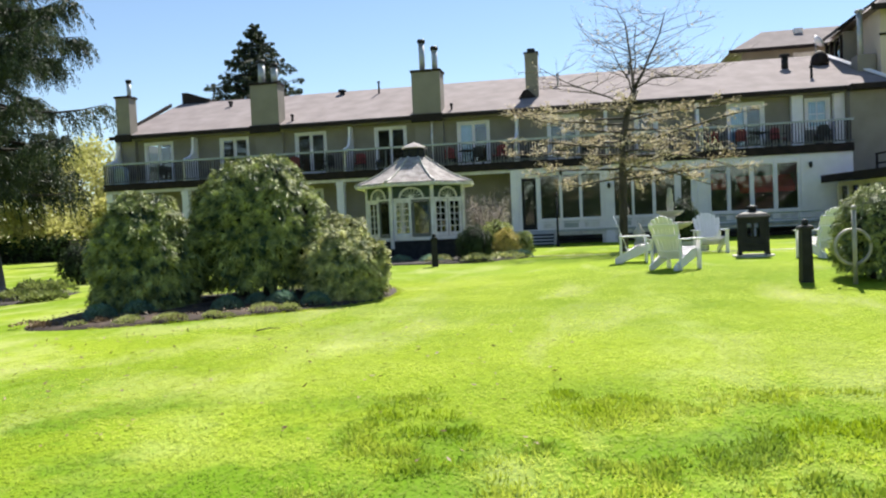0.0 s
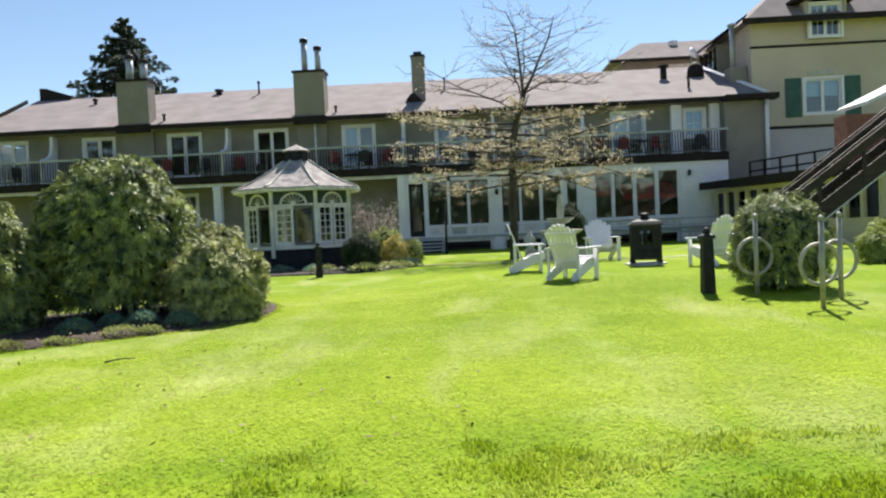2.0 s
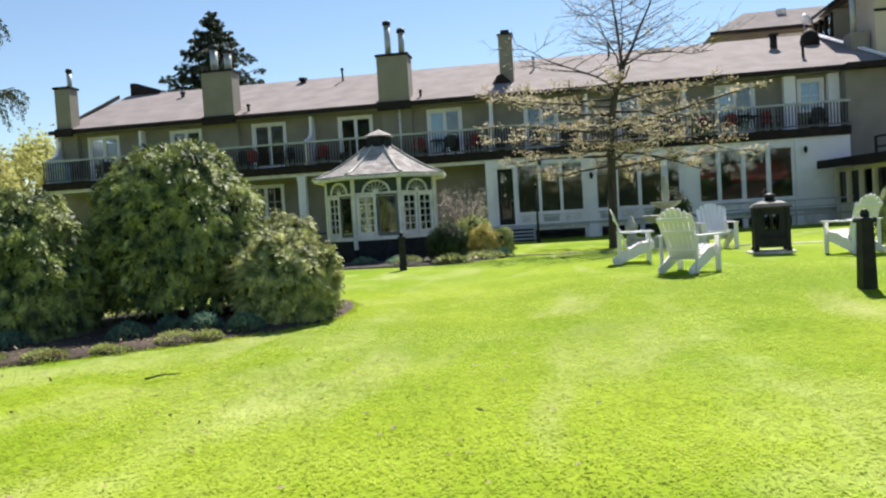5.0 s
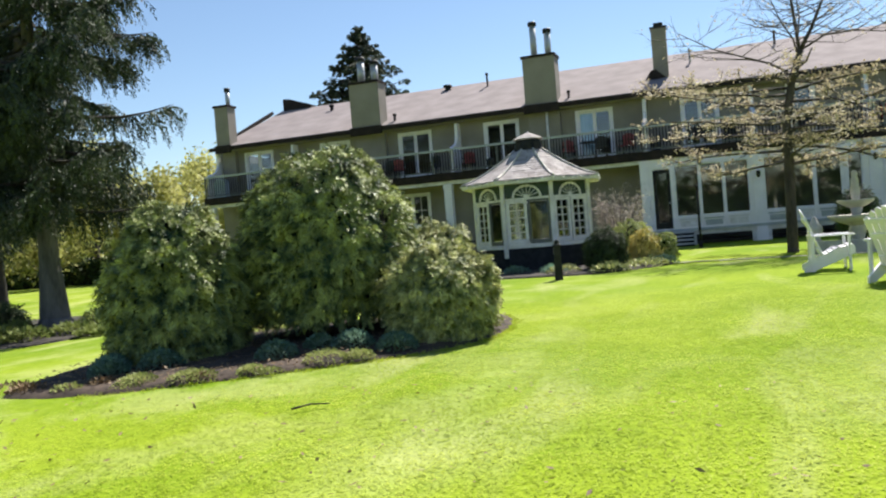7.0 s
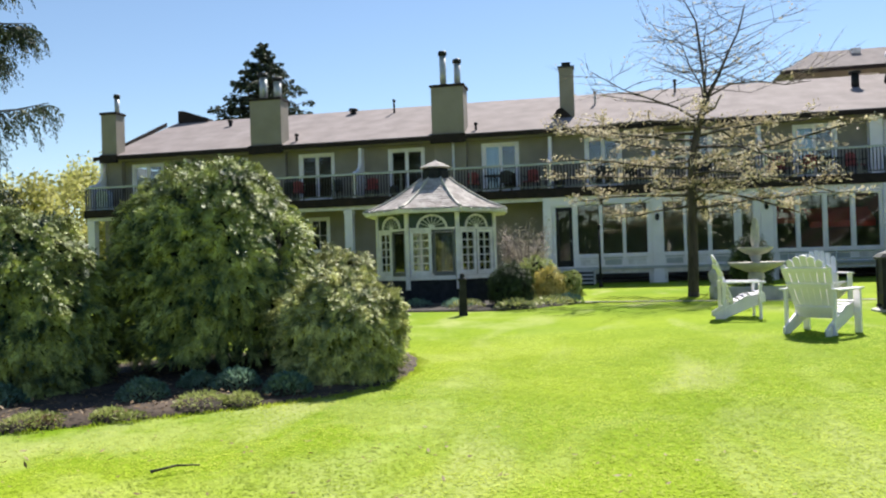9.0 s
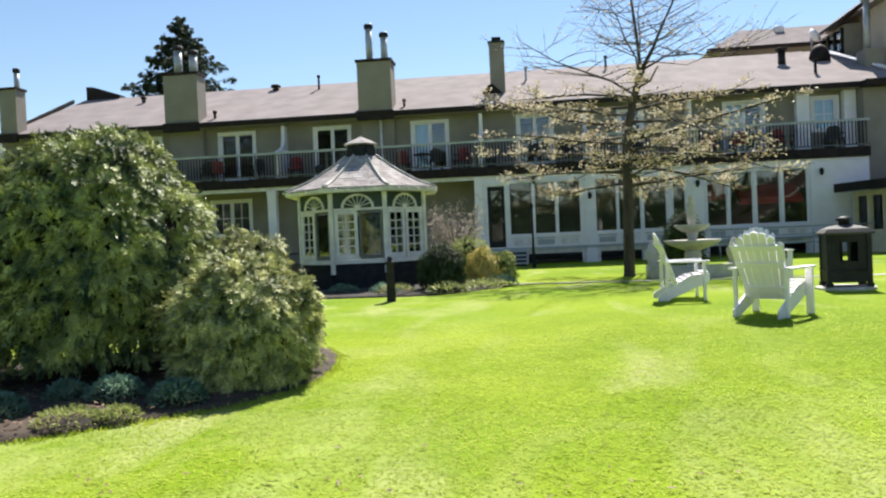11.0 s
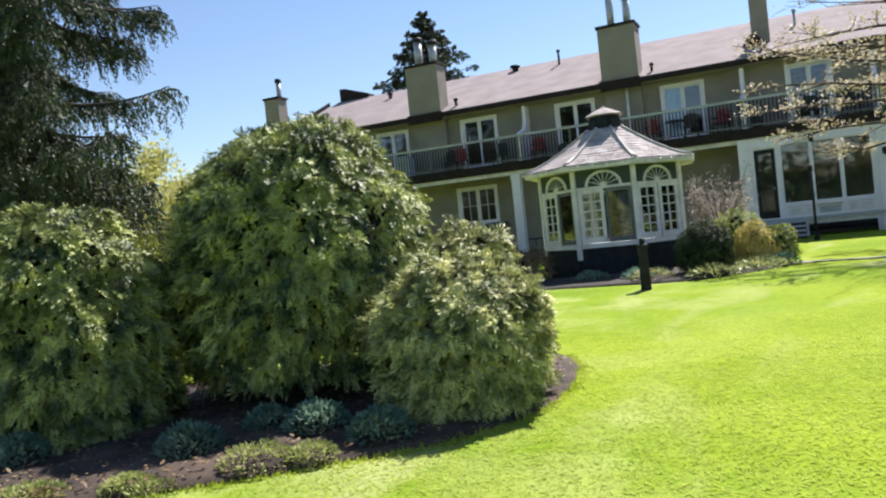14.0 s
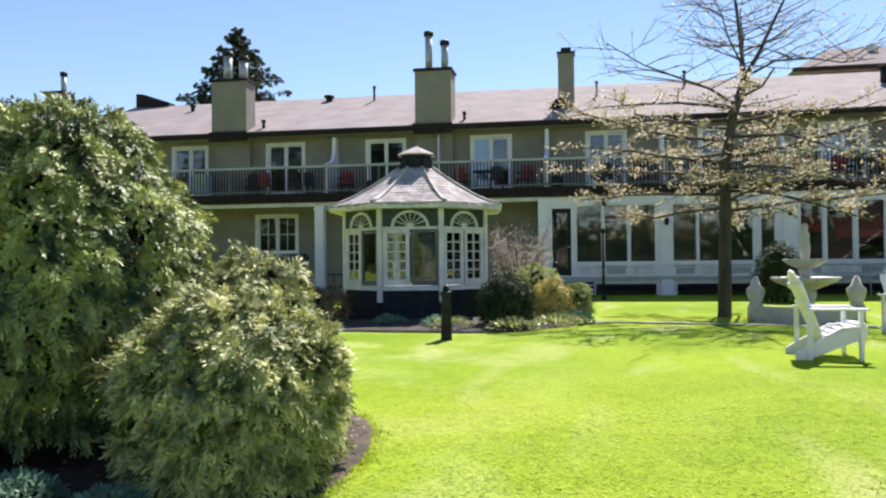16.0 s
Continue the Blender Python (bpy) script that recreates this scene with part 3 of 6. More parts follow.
# short dark railing beside the porch post
pr = empty("porch_railing", "short dark metal railing beside the porch post", "railing")
for z in (0.35, 0.80):
    bm = bmesh.new()
    tube(bm, (2.9, -1.32, z), (4.6, -1.32, z), 0.025, n=8)
    part("rail", bm, M_BLACK, pr)
for x in (3.2, 3.9, 4.6):
    bm = bmesh.new()
    tube(bm, (x, -1.32, -0.03), (x, -1.32, 0.80), 0.022, n=8)
    part("post", bm, M_BLACK, pr)

# ramp handrail along the right part
ramp = empty("ramp_railing", "grey tubular handrail along the house front", "railing")
for x in (19.6, 21.2, 22.8, 24.4, 26.0):
    bm = bmesh.new()
    tube(bm, (x, -3.0, -0.02), (x, -3.0, 1.02), 0.025, n=8)
    part("post", bm, M_GREY, ramp)
for z in (0.45, 0.75, 1.02):
    bm = bmesh.new()
    tube(bm, (19.6, -3.0, z), (26.0, -3.0, z), 0.025, n=8)
    part("rail", bm, M_GREY, ramp)

# ---- taller wing and what stands round it ----
tall = empty("tall_wing", "tall yellow stucco hotel wing with shuttered windows", "building", at=(-1.654, 4.344, -0.131))
tall.scale = (1.119, 1.119, 1.119)
bm = bmesh.new()
wall_run(bm, 26.0, 46.0, -3.0, -2.7, 4.6, 7.2, [(28.1, 29.7, 5.05, 6.55)])
part("wall", bm, M_STUCCO_TALL, tall)
M_LILAC = surface("lilac_grey_stucco", (0.50, 0.44, 0.475), (0.58, 0.52, 0.55), 0.8, 0.9, 0.25, 90)
part("lower_wall", boxes((26.0, -3.0, -0.2, 46.0, -2.7, 4.6)), M_LILAC, tall, "lilac-grey lower wall")
bm = bmesh.new()
wall_run(bm, 26.0, 46.0, -3.0, -2.7, 7.2, 9.0, [(28.34, 29.66, 8.2, 8.95)])
for sides in ((26.0, -2.7, -0.2, 26.3, 1.8, 9.0), (26.3, 1.5, -0.2, 46.0, 1.8, 9.0), (45.7, -2.7, -0.2, 46.0, 1.5, 9.0)):
    part("side_wall", boxes(sides), M_STUCCO_TALL, tall)
part("wall", bm, M_STUCCO_TALL, tall)
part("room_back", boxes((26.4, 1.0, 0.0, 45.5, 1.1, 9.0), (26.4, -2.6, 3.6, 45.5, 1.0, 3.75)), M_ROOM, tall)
bm = bmesh.new()
a = [bm.verts.new(c) for c in ((25.6, -3.5, 9.0), (46.4, -3.5, 9.0), (46.4, 2.3, 9.0), (25.6, 2.3, 9.0))]
b = [bm.verts.new(c) for c in ((27.9, -1.2, 10.9), (44.2, -1.2, 10.9), (44.2, 0.4, 10.9), (27.9, 0.4, 10.9))]
bm.faces.new(b), bm.faces.new(a[::-1])
for i in range(4):
    bm.faces.new((a[i], a[(i + 1) % 4], b[(i + 1) % 4], b[i]))
part("roof", bm, M_SHINGLE, tall, "pinkish-brown mansard roof")
part("eaves_board", boxes((25.5, -3.62, 8.85, 46.5, -3.51, 9.08)), M_DARK, tall)
part("string_course", boxes((25.95, -3.05, 7.93, 46.0, -3.004, 8.02), (25.95, -3.04, 4.55, 46.0, -3.004, 4.66)), M_DARK, tall, "dark horizontal trim")
w = glazed("window", 28.1, 29.7, 5.05, 6.55, -3.0, tall, 2)
for x0, y0, z0, z1 in ((28.16, -2.80, 5.85, 6.5), (28.4, -3.0, 8.9, 9.55)):
    part("roller_blind", boxes((x0, y0, z0, x0 + 1.46 - (0.28 if z0 > 8 else 0), y0 + 0.01, z1)), M_CURTAIN, tall, "pale blue half-drawn blind")
M_SHUTTER = surface("green_shutter_paint", (0.03, 0.09, 0.075), (0.05, 0.13, 0.11), 3.0, 0.6, 0.1, 60)
for x in (27.35, 29.79):
    sh = part("shutter", boxes((x, -3.06, 5.0, x + 0.64, -3.004, 6.62)), M_SHUTTER, tall, "dark green louvred shutter")
    for k in range(14):
        part("slat", boxes((x + 0.07, -3.075, 5.1 + 0.105 * k, x + 0.57, -3.062, 5.16 + 0.105 * k)), M_SHUTTER, sh)
part("window_hood", boxes((28.3, -3.04, 6.72, 29.5, -3.004, 6.92)), M_STONE, tall)
# dormer
part("dormer_cheeks", boxes((28.15, -3.25, 9.08, 28.32, -1.0, 10.1), (29.68, -3.25, 9.08, 29.85, -1.0, 10.1), (28.32, -1.1, 9.08, 29.68, -1.0, 10.1)), M_STUCCO_TALL, tall)
glazed("window", 28.34, 29.66, 8.2, 9.6, -3.2, tall, 2, muntins=1)
bm = bmesh.new()
prism(bm, [(27.7, 9.75), (27.7, 9.88), (29.0, 10.6), (30.3, 9.88), (30.3, 9.75)], "y", -3.6, -0.8)
part("dormer_roof", bm, M_DARK, tall)
bm = bmesh.new()
tube(bm, (27.3, -1.05, 2.6), (27.3, -1.05, 6.15), 0.09, n=10)
part("downpipe", bm, M_WHITE, hotel, "white downpipe")
part("corner_eave", boxes((25.45, -1.4, 6.1, 27.75, -0.75, 6.34)), M_DARK, hotel)
# stair bay on the side of the wing, with a pipe
bay = part("stair_bay", boxes((25.35, -0.6, 6.2, 25.99, 1.7, 8.7)), M_STUCCO, tall, "grey stair bay")
bm = bmesh.new()
prism(bm, [(25.0, 8.65), (25.0, 8.8), (26.6, 9.9), (26.6, 9.75)], "y", -1.0, 2.1)
part("bay_roof", bm, M_DARK, bay, "dark sloping bay roof")
for y in (-0.5, 0.2, 0.9, 1.6):
    part("frame_post", boxes((25.25, y, 7.1, 25.345, y + 0.1, 8.6)), M_DARK, bay)
part("frame_sill", boxes((25.22, -0.6, 6.95, 25.345, 1.72, 7.09)), M_DARK, bay)
part("pane", boxes((25.30, -0.4, 7.1, 25.32, 1.6, 8.55)), M_GLASS, bay)
bm = bmesh.new()
box(bm, 25.25, -2.6, 5.6, 25.95, -1.8, 7.3)
part("chimney", bm, M_STUCCO, tall, "pale stucco chimney", 0.01)
bm = bmesh.new()
tube(bm, (25.5, -2.2, 7.2), (25.5, -2.2, 9.1), 0.11, n=12)
tube(bm, (25.5, -2.2, 9.1), (25.5, -2.2, 9.2), 0.2, 0.18, 12)
part("flue", bm, M_STEEL, tall)
dish = empty("satellite_dish", "white satellite dish beside the roof ridge", "dish", at=(25.9, 5.3, 8.7))
bm = bmesh.new()
lathe(bm, 0, 0, [(0.04, 0.0), (0.26, 0.10), (0.36, 0.22), (0.34, 0.22), (0.24, 0.12), (0.02, 0.03)], 16)
bmesh.ops.transform(bm, matrix=Matrix.Translation((0, 0, 0.75)) @ Matrix.Rotation(radians(55), 4, "Y"), verts=bm.verts)
part("reflector", bm, M_WHITE, dish)
bm = bmesh.new()
tube(bm, (0, 0, -0.1), (0, 0, 0.78), 0.03, n=8)
part("mast", bm, M_STEEL, dish)
# block further back
back = empty("rear_block", "further hotel block with a low brown hip roof", "building")
part("wall", boxes((24.0, 14.0, -0.2, 38.0, 24.0, 11.0)), M_STUCCO, back)
bm = bmesh.new()
a = [bm.verts.new(c) for c in ((23.2, 13.2, 10.95), (38.8, 13.2, 10.95), (38.8, 24.8, 10.95), (23.2, 24.8, 10.95))]
b = [bm.verts.new(c) for c in ((25.6, 15.8, 12.5), (36.0, 15.8, 12.5), (36.0, 22.0, 12.5), (25.6, 22.0, 12.5))]
bm.faces.new(b), bm.faces.new(a[::-1])
for i in range(4):
    bm.faces.new((a[i], a[(i + 1) % 4], b[(i + 1) % 4], b[i]))
part("roof", bm, M_SHINGLE, back)
part("eaves_board", boxes((23.1, 13.1, 10.8, 38.9, 13.19, 11.0)), M_DARK, back)
part("window", boxes((27.0, 13.95, 9.7, 28.4, 13.998, 10.7)), M_WHITE_OLD, back)
part("roof_vent", boxes((27.4, 15.2, 12.1, 27.9, 15.6, 12.45)), M_WHITE_OLD, back)

# glazed veranda that runs out from the wing
M_CREAM = surface("cream_paint", (0.58, 0.50, 0.36), (0.68, 0.60, 0.45), 3.0, 0.6, 0.1, 60)
ver = empty("glazed_veranda", "cream-posted glazed veranda with a dark flat roof edge", "veranda")
P1, P2 = Vector((24.7, -2.0, 0)), Vector((26.6, -12.0, 0))
side = (P2 - P1).normalized()
ver_turn = math.atan2(side.y, side.x)
vm = Matrix.Translation(P1) @ Matrix.Rotation(ver_turn, 4, "Z")
length = (P2 - P1).length


def along(dims, name, material, parent, label=""):
    bm = boxes(dims)
    bmesh.ops.transform(bm, matrix=vm, verts=bm.verts)
    return part(name, bm, material, parent, label)


along((-0.3, -0.5, 2.28, length + 0.2, 5.0, 2.42), "roof", M_SHINGLE, ver)
along((-0.4, -0.62, 2.18, length + 0.3, -0.505, 2.50), "roof_edge", M_DARK, ver, "dark roof edge board")
along((0, -0.1, -0.05, length, 0.1, 0.8), "parapet", M_CREAM, ver)
along((0, -0.1, 2.0, length, 0.1, 2.17), "head_beam", M_CREAM, ver)
along((0.1, 2.5, 0.0, length, 2.6, 2.2), "back_wall", M_STUCCO, ver)
for k in range(13):
    s = k * length / 12
    along((s - 0.07, -0.12, 0.8, s + 0.07, 0.12, 2.0), "post", M_CREAM, ver)
    if k < 12:
        along((s + 0.07, 0.0, 0.8, s + length / 12 - 0.07, 0.01, 2.0), "pane", M_GLASS, ver).visible_shadow = False
for k in range(9):
    s = 0.2 + k * length / 9
    along((s, 1.4, 2.42, s + 0.07, 1.47, 3.3), "roof_rail_post", M_DARK, ver)
for z in (2.85, 3.25):
    along((0.2, 1.41, z, length, 1.46, z + 0.07), "roof_rail", M_DARK, ver)

# brick pier with a pale lean-to roof
pier = empty("brick_pier", "red brick pier with a pale sloping porch roof", "pier")
part("core", boxes((26.53, -9.97, -0.1, 29.57, -9.03, 4.20)), M_BRICK, pier)
bm = bmesh.new()
prism(bm, [(26.9, 4.42), (26.9, 4.54), (31.5, 6.65), (31.5, 6.5)], "y", -10.6, -8.4)
part("porch_roof", bm, M_WHITE_OLD, pier, "pale sheet porch roof")
bm = boxes((0, 0, 0, 0.21, 0.03, 0.065))
brick_me = mesh_of("brick", bm, M_BRICK)
n_b = 0
for row in range(24):
    for col in range(13):
        if n_b >= 300:
            break
        ob = new("brick", brick_me)
        ob.parent = pier
        ob.location = (26.55 + 0.232 * col + (0.1 if row % 2 else 0) - 0.05, -10.0, 2.35 + 0.077 * row)
        n_b += 1

# outside staircase of dark timber
stair = empty("timber_staircase", "dark timber outside staircase with white handrails", "staircase")
M_TIMBER = surface("dark_timber", (0.022, 0.013, 0.010), (0.05, 0.030, 0.022), 3.0, 0.7, 0.3, 40, stretch=(0.4, 2, 2))
SX, SZ, EX, EZ = 22.4, 0.0, 27.6, 3.8
slope = (EZ - SZ) / (EX - SX)
for y in (-14.1, -12.9):
    bm = bmesh.new()
    prism(bm, [(SX, SZ - 0.1), (SX, SZ + 0.30), (EX, EZ + 0.30), (EX, EZ - 0.16), (SX + 0.3, SZ - 0.1)], "y", y - 0.03, y + 0.03)
    part("stringer", bm, M_TIMBER, stair)
    for up, th, mat, nm in ((1.08, 0.10, M_TIMBER, "handrail"), (0.80, 0.60, M_TIMBER, "rail_board"), (-0.26, 0.09, M_WHITE_OLD, "lower_rail")):
        bm = bmesh.new()
        o = 0.05 if nm == "handrail" else 0
        prism(bm, [(SX, SZ + up + o), (SX, SZ + up + o + th * 0.45), (EX, EZ + up + o + th * 0.45), (EX, EZ + up + o)], "y", y - 0.035, y + 0.035)
        part(nm, bm, mat, stair)
    for k in range(5):
        x = SX + 0.1 + k * (EX - SX - 0.2) / 4
        z = SZ + (x - SX) * slope
        part("post", boxes((x - 0.045, y - 0.045, -0.05 if k == 0 else z - 0.15, x + 0.045, y + 0.045, z + 1.0)), M_TIMBER, stair)
for k in range(20):
    x = SX + 0.1 + k * (EX - SX) / 20.5
    z = SZ + (x - SX) * slope + 0.1
    part("tread", boxes((x, -14.07, z, x + 0.28, -12.93, z + 0.04)), M_TIMBER, stair)
part("landing", boxes((EX, -14.2, EZ - 0.1, EX + 2.2, -12.6, EZ + 0.05)), M_TIMBER, stair)
for x, y in ((EX + 0.1, -14.1), (EX + 2.1, -14.1), (EX + 0.1, -12.7), (EX + 2.1, -12.7)):
    part("landing_post", boxes((x - 0.06, y - 0.06, -0.05, x + 0.06, y + 0.06, EZ - 0.1)), M_TIMBER, stair)

# ---- plants ----
M_CEDAR_LIGHT = leafy("golden_cedar_sprays", (0.115, 0.15, 0.065), (0.70, 0.69, 0.28), 0.16, 0.5, 6.0, 0.2, 0.2)
M_BLUE = leafy("grey_green_leaves", (0.11, 0.21, 0.15), (0.30, 0.42, 0.31), 0.25)
M_LIME = leafy("fresh_green_leaves", (0.20, 0.25, 0.06), (0.44, 0.47, 0.18))
M_YELLOW = leafy("yellow_blossom", (0.50, 0.42, 0.09), (0.74, 0.64, 0.26), 0.3)
M_TAN = leafy("pale_young_leaves", (0.45, 0.36, 0.21), (0.80, 0.70, 0.52), 0.35)
M_PINK = leafy("pinkish_buds", (0.30, 0.26, 0.235), (0.52, 0.46, 0.43), 0.3)
M_DRY = leafy("dry_leaves", (0.16, 0.10, 0.05), (0.30, 0.22, 0.13), 0.1)
M_FAR = leafy("spring_woods_leaves", (0.32, 0.32, 0.085), (0.58, 0.56, 0.22), 0.5)
M_FAR_DARK = leafy("dark_woods_leaves", (0.025, 0.045, 0.018), (0.06, 0.085, 0.03), 0.2)
RNG = np.random.default_rng(7)


def unit(a):
    return a / np.maximum(np.linalg.norm(a, axis=-1, keepdims=True), 1e-9)


def leaf_mesh(name, pos, way, face, length, width, material):
    """Many small folded leaves: where each is rooted, the way it points, the way it faces."""
    n = len(pos)
    way = unit(way)
    side = unit(np.cross(way, face))
    lift = np.cross(side, way)
    length, width = np.broadcast_to(length, n)[:, None], np.broadcast_to(width, n)[:, None]
    mid = pos + way * length * 0.5 - lift * width * 0.18
    v = np.stack([pos, mid + side * width * 0.5, pos + way * length - lift * length * 0.08, mid - side * width * 0.5], 1).reshape(-1, 3)
    k = np.arange(n)[:, None] * 4
    tri = np.concatenate([k + [0, 1, 2], k + [0, 2, 3]], 1).reshape(-1, 3)
    me = bpy.data.meshes.new(name)
    me.vertices.add(len(v))
    me.vertices.foreach_set("co", v.astype(np.float32).ravel())
    me.loops.add(tri.size)
    me.loops.foreach_set("vertex_index", tri.astype(np.int32).ravel())
    me.polygons.add(len(tri))
    me.polygons.foreach_set("loop_start", np.arange(len(tri), dtype=np.int32) * 3)
    me.update(calc_edges=True)
    me.validate()
    me.materials.append(material)
    return me


def leaves(name, parent, pos, way, face, length, width, material, label=""):
    ob = new(name, leaf_mesh(name, pos, way, face, length, width, material))
    ob.parent = parent
    ob["kind"] = "stuff"
    return tagged(ob, label)


def lumps(p, scale, seed):
    return np.array([noise.noise(Vector((x * scale + seed, y * scale, z * scale))) for x, y, z in p])


def clipped_shrub(name, x, y, r, h, count, size, material, label, category="shrub", z_low=0.12, profile=(0.86, 1.0, 0.34), rough=0.07, seed=0.0, fan=12, squash=1.0, z0=None, inner=1.0):
    """A dense shrub: stems, a near-black core for inner shade, and sprays of leaves all over its uneven dome."""
    z0 = ground_z(x, y) if z0 is None else z0
    base = empty(name, label, category, at=(x, y, z0))
    low, top_r, belly = profile

    def radius(u):
        u = np.asarray(u, float)
        lower = low + (top_r - low) * np.sin(np.clip(u / belly, 0, 1) * np.pi / 2)
        upper = top_r * np.sqrt(np.clip(1 - np.clip((u - belly) / (1 - belly), 0, 1) ** 2.15, 0, 1))
        return r * np.where(u < belly, lower, upper)

    # points spread evenly over the dome
    grid_u = np.linspace(0, 1, 200)
    rr = radius(grid_u)
    seg = np.hypot(np.diff(rr), np.diff(grid_u) * (h - z_low)) * (rr[1:] + rr[:-1])
    cum = np.concatenate([[0], np.cumsum(seg)])
    u = np.interp(RNG.random(count) * cum[-1], cum, grid_u)
    a = RNG.random(count) * 2 * np.pi
    ru = radius(u)
    p = np.stack([ru * np.cos(a), ru * np.sin(a) * squash, z_low + u * (h - z_low)], 1)
    du = 0.01
    slope = (radius(np.clip(u + du, 0, 1)) - radius(np.clip(u - du, 0, 1))) / ((h - z_low) * 2 * du)
    nrm = unit(np.stack([np.cos(a), np.sin(a) / squash, -np.clip(slope, -6, 2)], 1))
    clump = lumps(p, 5.5, seed + 5) + 0.6 * lumps(p, 11.0, seed + 8)
    bump = lumps(p, 2.2 / max(r, 0.4), seed) * rough * 1.4 * max(r, 0.5) + clump * 0.13
    p = p + nrm * (bump[:, None] - size * (0.4 + 0.9 * RNG.random((count, 1)) ** 2))
    p[:, 2] = np.maximum(p[:, 2], 0.02)
    down = np.array([0, 0, -1.0])
    slide = down - nrm * (nrm @ down)[:, None]
    spine = unit(slide * 0.30 + nrm * 0.55 + RNG.normal(0, 0.42, (count, 3)))
    face = unit(nrm + np.array([0, 0, 0.12]) + RNG.normal(0, 0.26, (count, 3)))
    side = unit(np.cross(spine, face))
    reach = size * 1.75 * (0.55 + 0.8 * RNG.random(count))
    ways, faces, poss, lens = [], [], [], []
    for k in range(fan):
        f = (k + 0.5) / fan
        sway = (1 if k % 2 else -1) * (0.85 - 0.45 * f)
        poss.append(p + spine * (reach * f * 0.85)[:, None] + down * (reach * 0.30 * f * f)[:, None])
        ways.append(spine * 0.8 + side * sway + down * 0.45 * f + RNG.normal(0, 0.16, (count, 3)))
        faces.append(face + RNG.normal(0, 0.2, (count, 3)))
        lens.append(reach * (0.42 - 0.12 * f) * (0.8 + 0.4 * RNG.random(count)))
    lens = np.concatenate(lens)
    leaves("foliage", base, np.concatenate(poss), np.concatenate(ways), np.concatenate(faces), lens, lens * 0.36, material)
    # Solid dark core closes the gaps and stands in for inner shade.
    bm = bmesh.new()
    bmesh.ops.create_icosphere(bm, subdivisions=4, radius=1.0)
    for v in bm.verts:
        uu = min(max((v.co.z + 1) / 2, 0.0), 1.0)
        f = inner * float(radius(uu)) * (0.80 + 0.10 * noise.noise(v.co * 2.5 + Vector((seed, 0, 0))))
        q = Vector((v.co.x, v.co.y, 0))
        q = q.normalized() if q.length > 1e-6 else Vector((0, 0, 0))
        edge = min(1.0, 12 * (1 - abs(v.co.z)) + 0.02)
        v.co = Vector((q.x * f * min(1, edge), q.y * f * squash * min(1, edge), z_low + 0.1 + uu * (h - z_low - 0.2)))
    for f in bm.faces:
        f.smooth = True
    part("shade_core", bm, M_CORE, base)
    bm = bmesh.new()
    for k in range(5):
        b = 2 * math.pi * k / 5 + seed
        tube(bm, (0.28 * r * math.cos(b), 0.28 * r * math.sin(b), -0.03), (0.5 * r * math.cos(b), 0.5 * r * math.sin(b), z_low + 0.35), 0.05 * r + 0.015, 0.03 * r + 0.01, n=7)
    part("stem", bm, M_BARK, base)
    return base


clipped_shrub("cedar_shrub", 7.1, -25.95, 0.78, 1.90, 10000, 0.066, M_CEDAR, "clipped dark green cedar shrub with a domed top", seed=1.0, z_low=0.03, profile=(0.96, 1.0, 0.30))
clipped_shrub("cedar_shrub", 8.46, -24.45, 1.14, 2.48, 16000, 0.066, M_CEDAR, "large rounded dark green cedar shrub beside smaller ones", seed=4.0, z_low=0.26, profile=(0.86, 1.0, 0.36))
clipped_shrub("cedar_shrub", 10.17, -25.0, 0.66, 1.10, 8000, 0.07, M_CEDAR_LIGHT, "low bushy yellow-green cedar at the bed edge", seed=9.0, z_low=0.08, profile=(0.86, 1.0, 0.42), rough=0.12)
clipped_shrub("cedar_shrub", 9.6, -23.4, 0.52, 1.42, 3600, 0.075, M_CEDAR_LIGHT, "low yellow-green cedar behind the clipped shrubs", seed=12.0, rough=0.12)
clipped_shrub("cedar_shrub", 18.57, -24.5, 0.66, 1.38, 4500, 0.055, M_CEDAR, "rounded dark cedar shrub by the ring posts", seed=15.0, profile=(0.9, 1.0, 0.42))
clipped_shrub("cedar_shrub", 20.15, -19.2, 0.46, 1.32, 2600, 0.075, M_CEDAR, "smaller rounded cedar shrub by the lawn", seed=17.0)
clipped_shrub("boxwood_shrub", 10.92, -15.0, 0.47, 1.02, 3500, 0.045, M_FAR_DARK, "small dark clipped shrub beside the gazebo", seed=21.0)
clipped_shrub("boxwood_shrub", 17.8, -6.0, 0.62, 1.66, 1800, 0.08, M_FAR_DARK, "dark rounded shrub behind the fountain", seed=23.0)
clipped_shrub("boxwood_shrub", -1.45, -15.2, 0.72, 1.3, 1800, 0.07, M_FAR_DARK, "low dark mounded shrub on the far lawn", seed=25.0)
clipped_shrub("forsythia_bush", 11.72, -13.6, 0.36, 0.82, 1500, 0.06, M_YELLOW, "yellow-flowering forsythia bush beside the gazebo", seed=27.0, rough=0.2, inner=0.45)
clipped_shrub("spring_shrub", 12.2, -13.2, 0.3, 0.75, 1300, 0.055, M_LIME, "small shrub with pale fresh leaves", seed=29.0, rough=0.2, inner=0.45)
clipped_shrub("spring_shrub", 11.35, -12.6, 0.55, 1.15, 1500, 0.06, M_LIME, "loose shrub with pale fresh leaves by the gazebo", seed=30.0, rough=0.2, inner=0.45)
clipped_shrub("spring_shrub", 7.0, -14.2, 0.6, 0.75, 1600, 0.06, M_DRY, "low brownish shrub in front of the gazebo", seed=31.0, rough=0.2, inner=0.45)
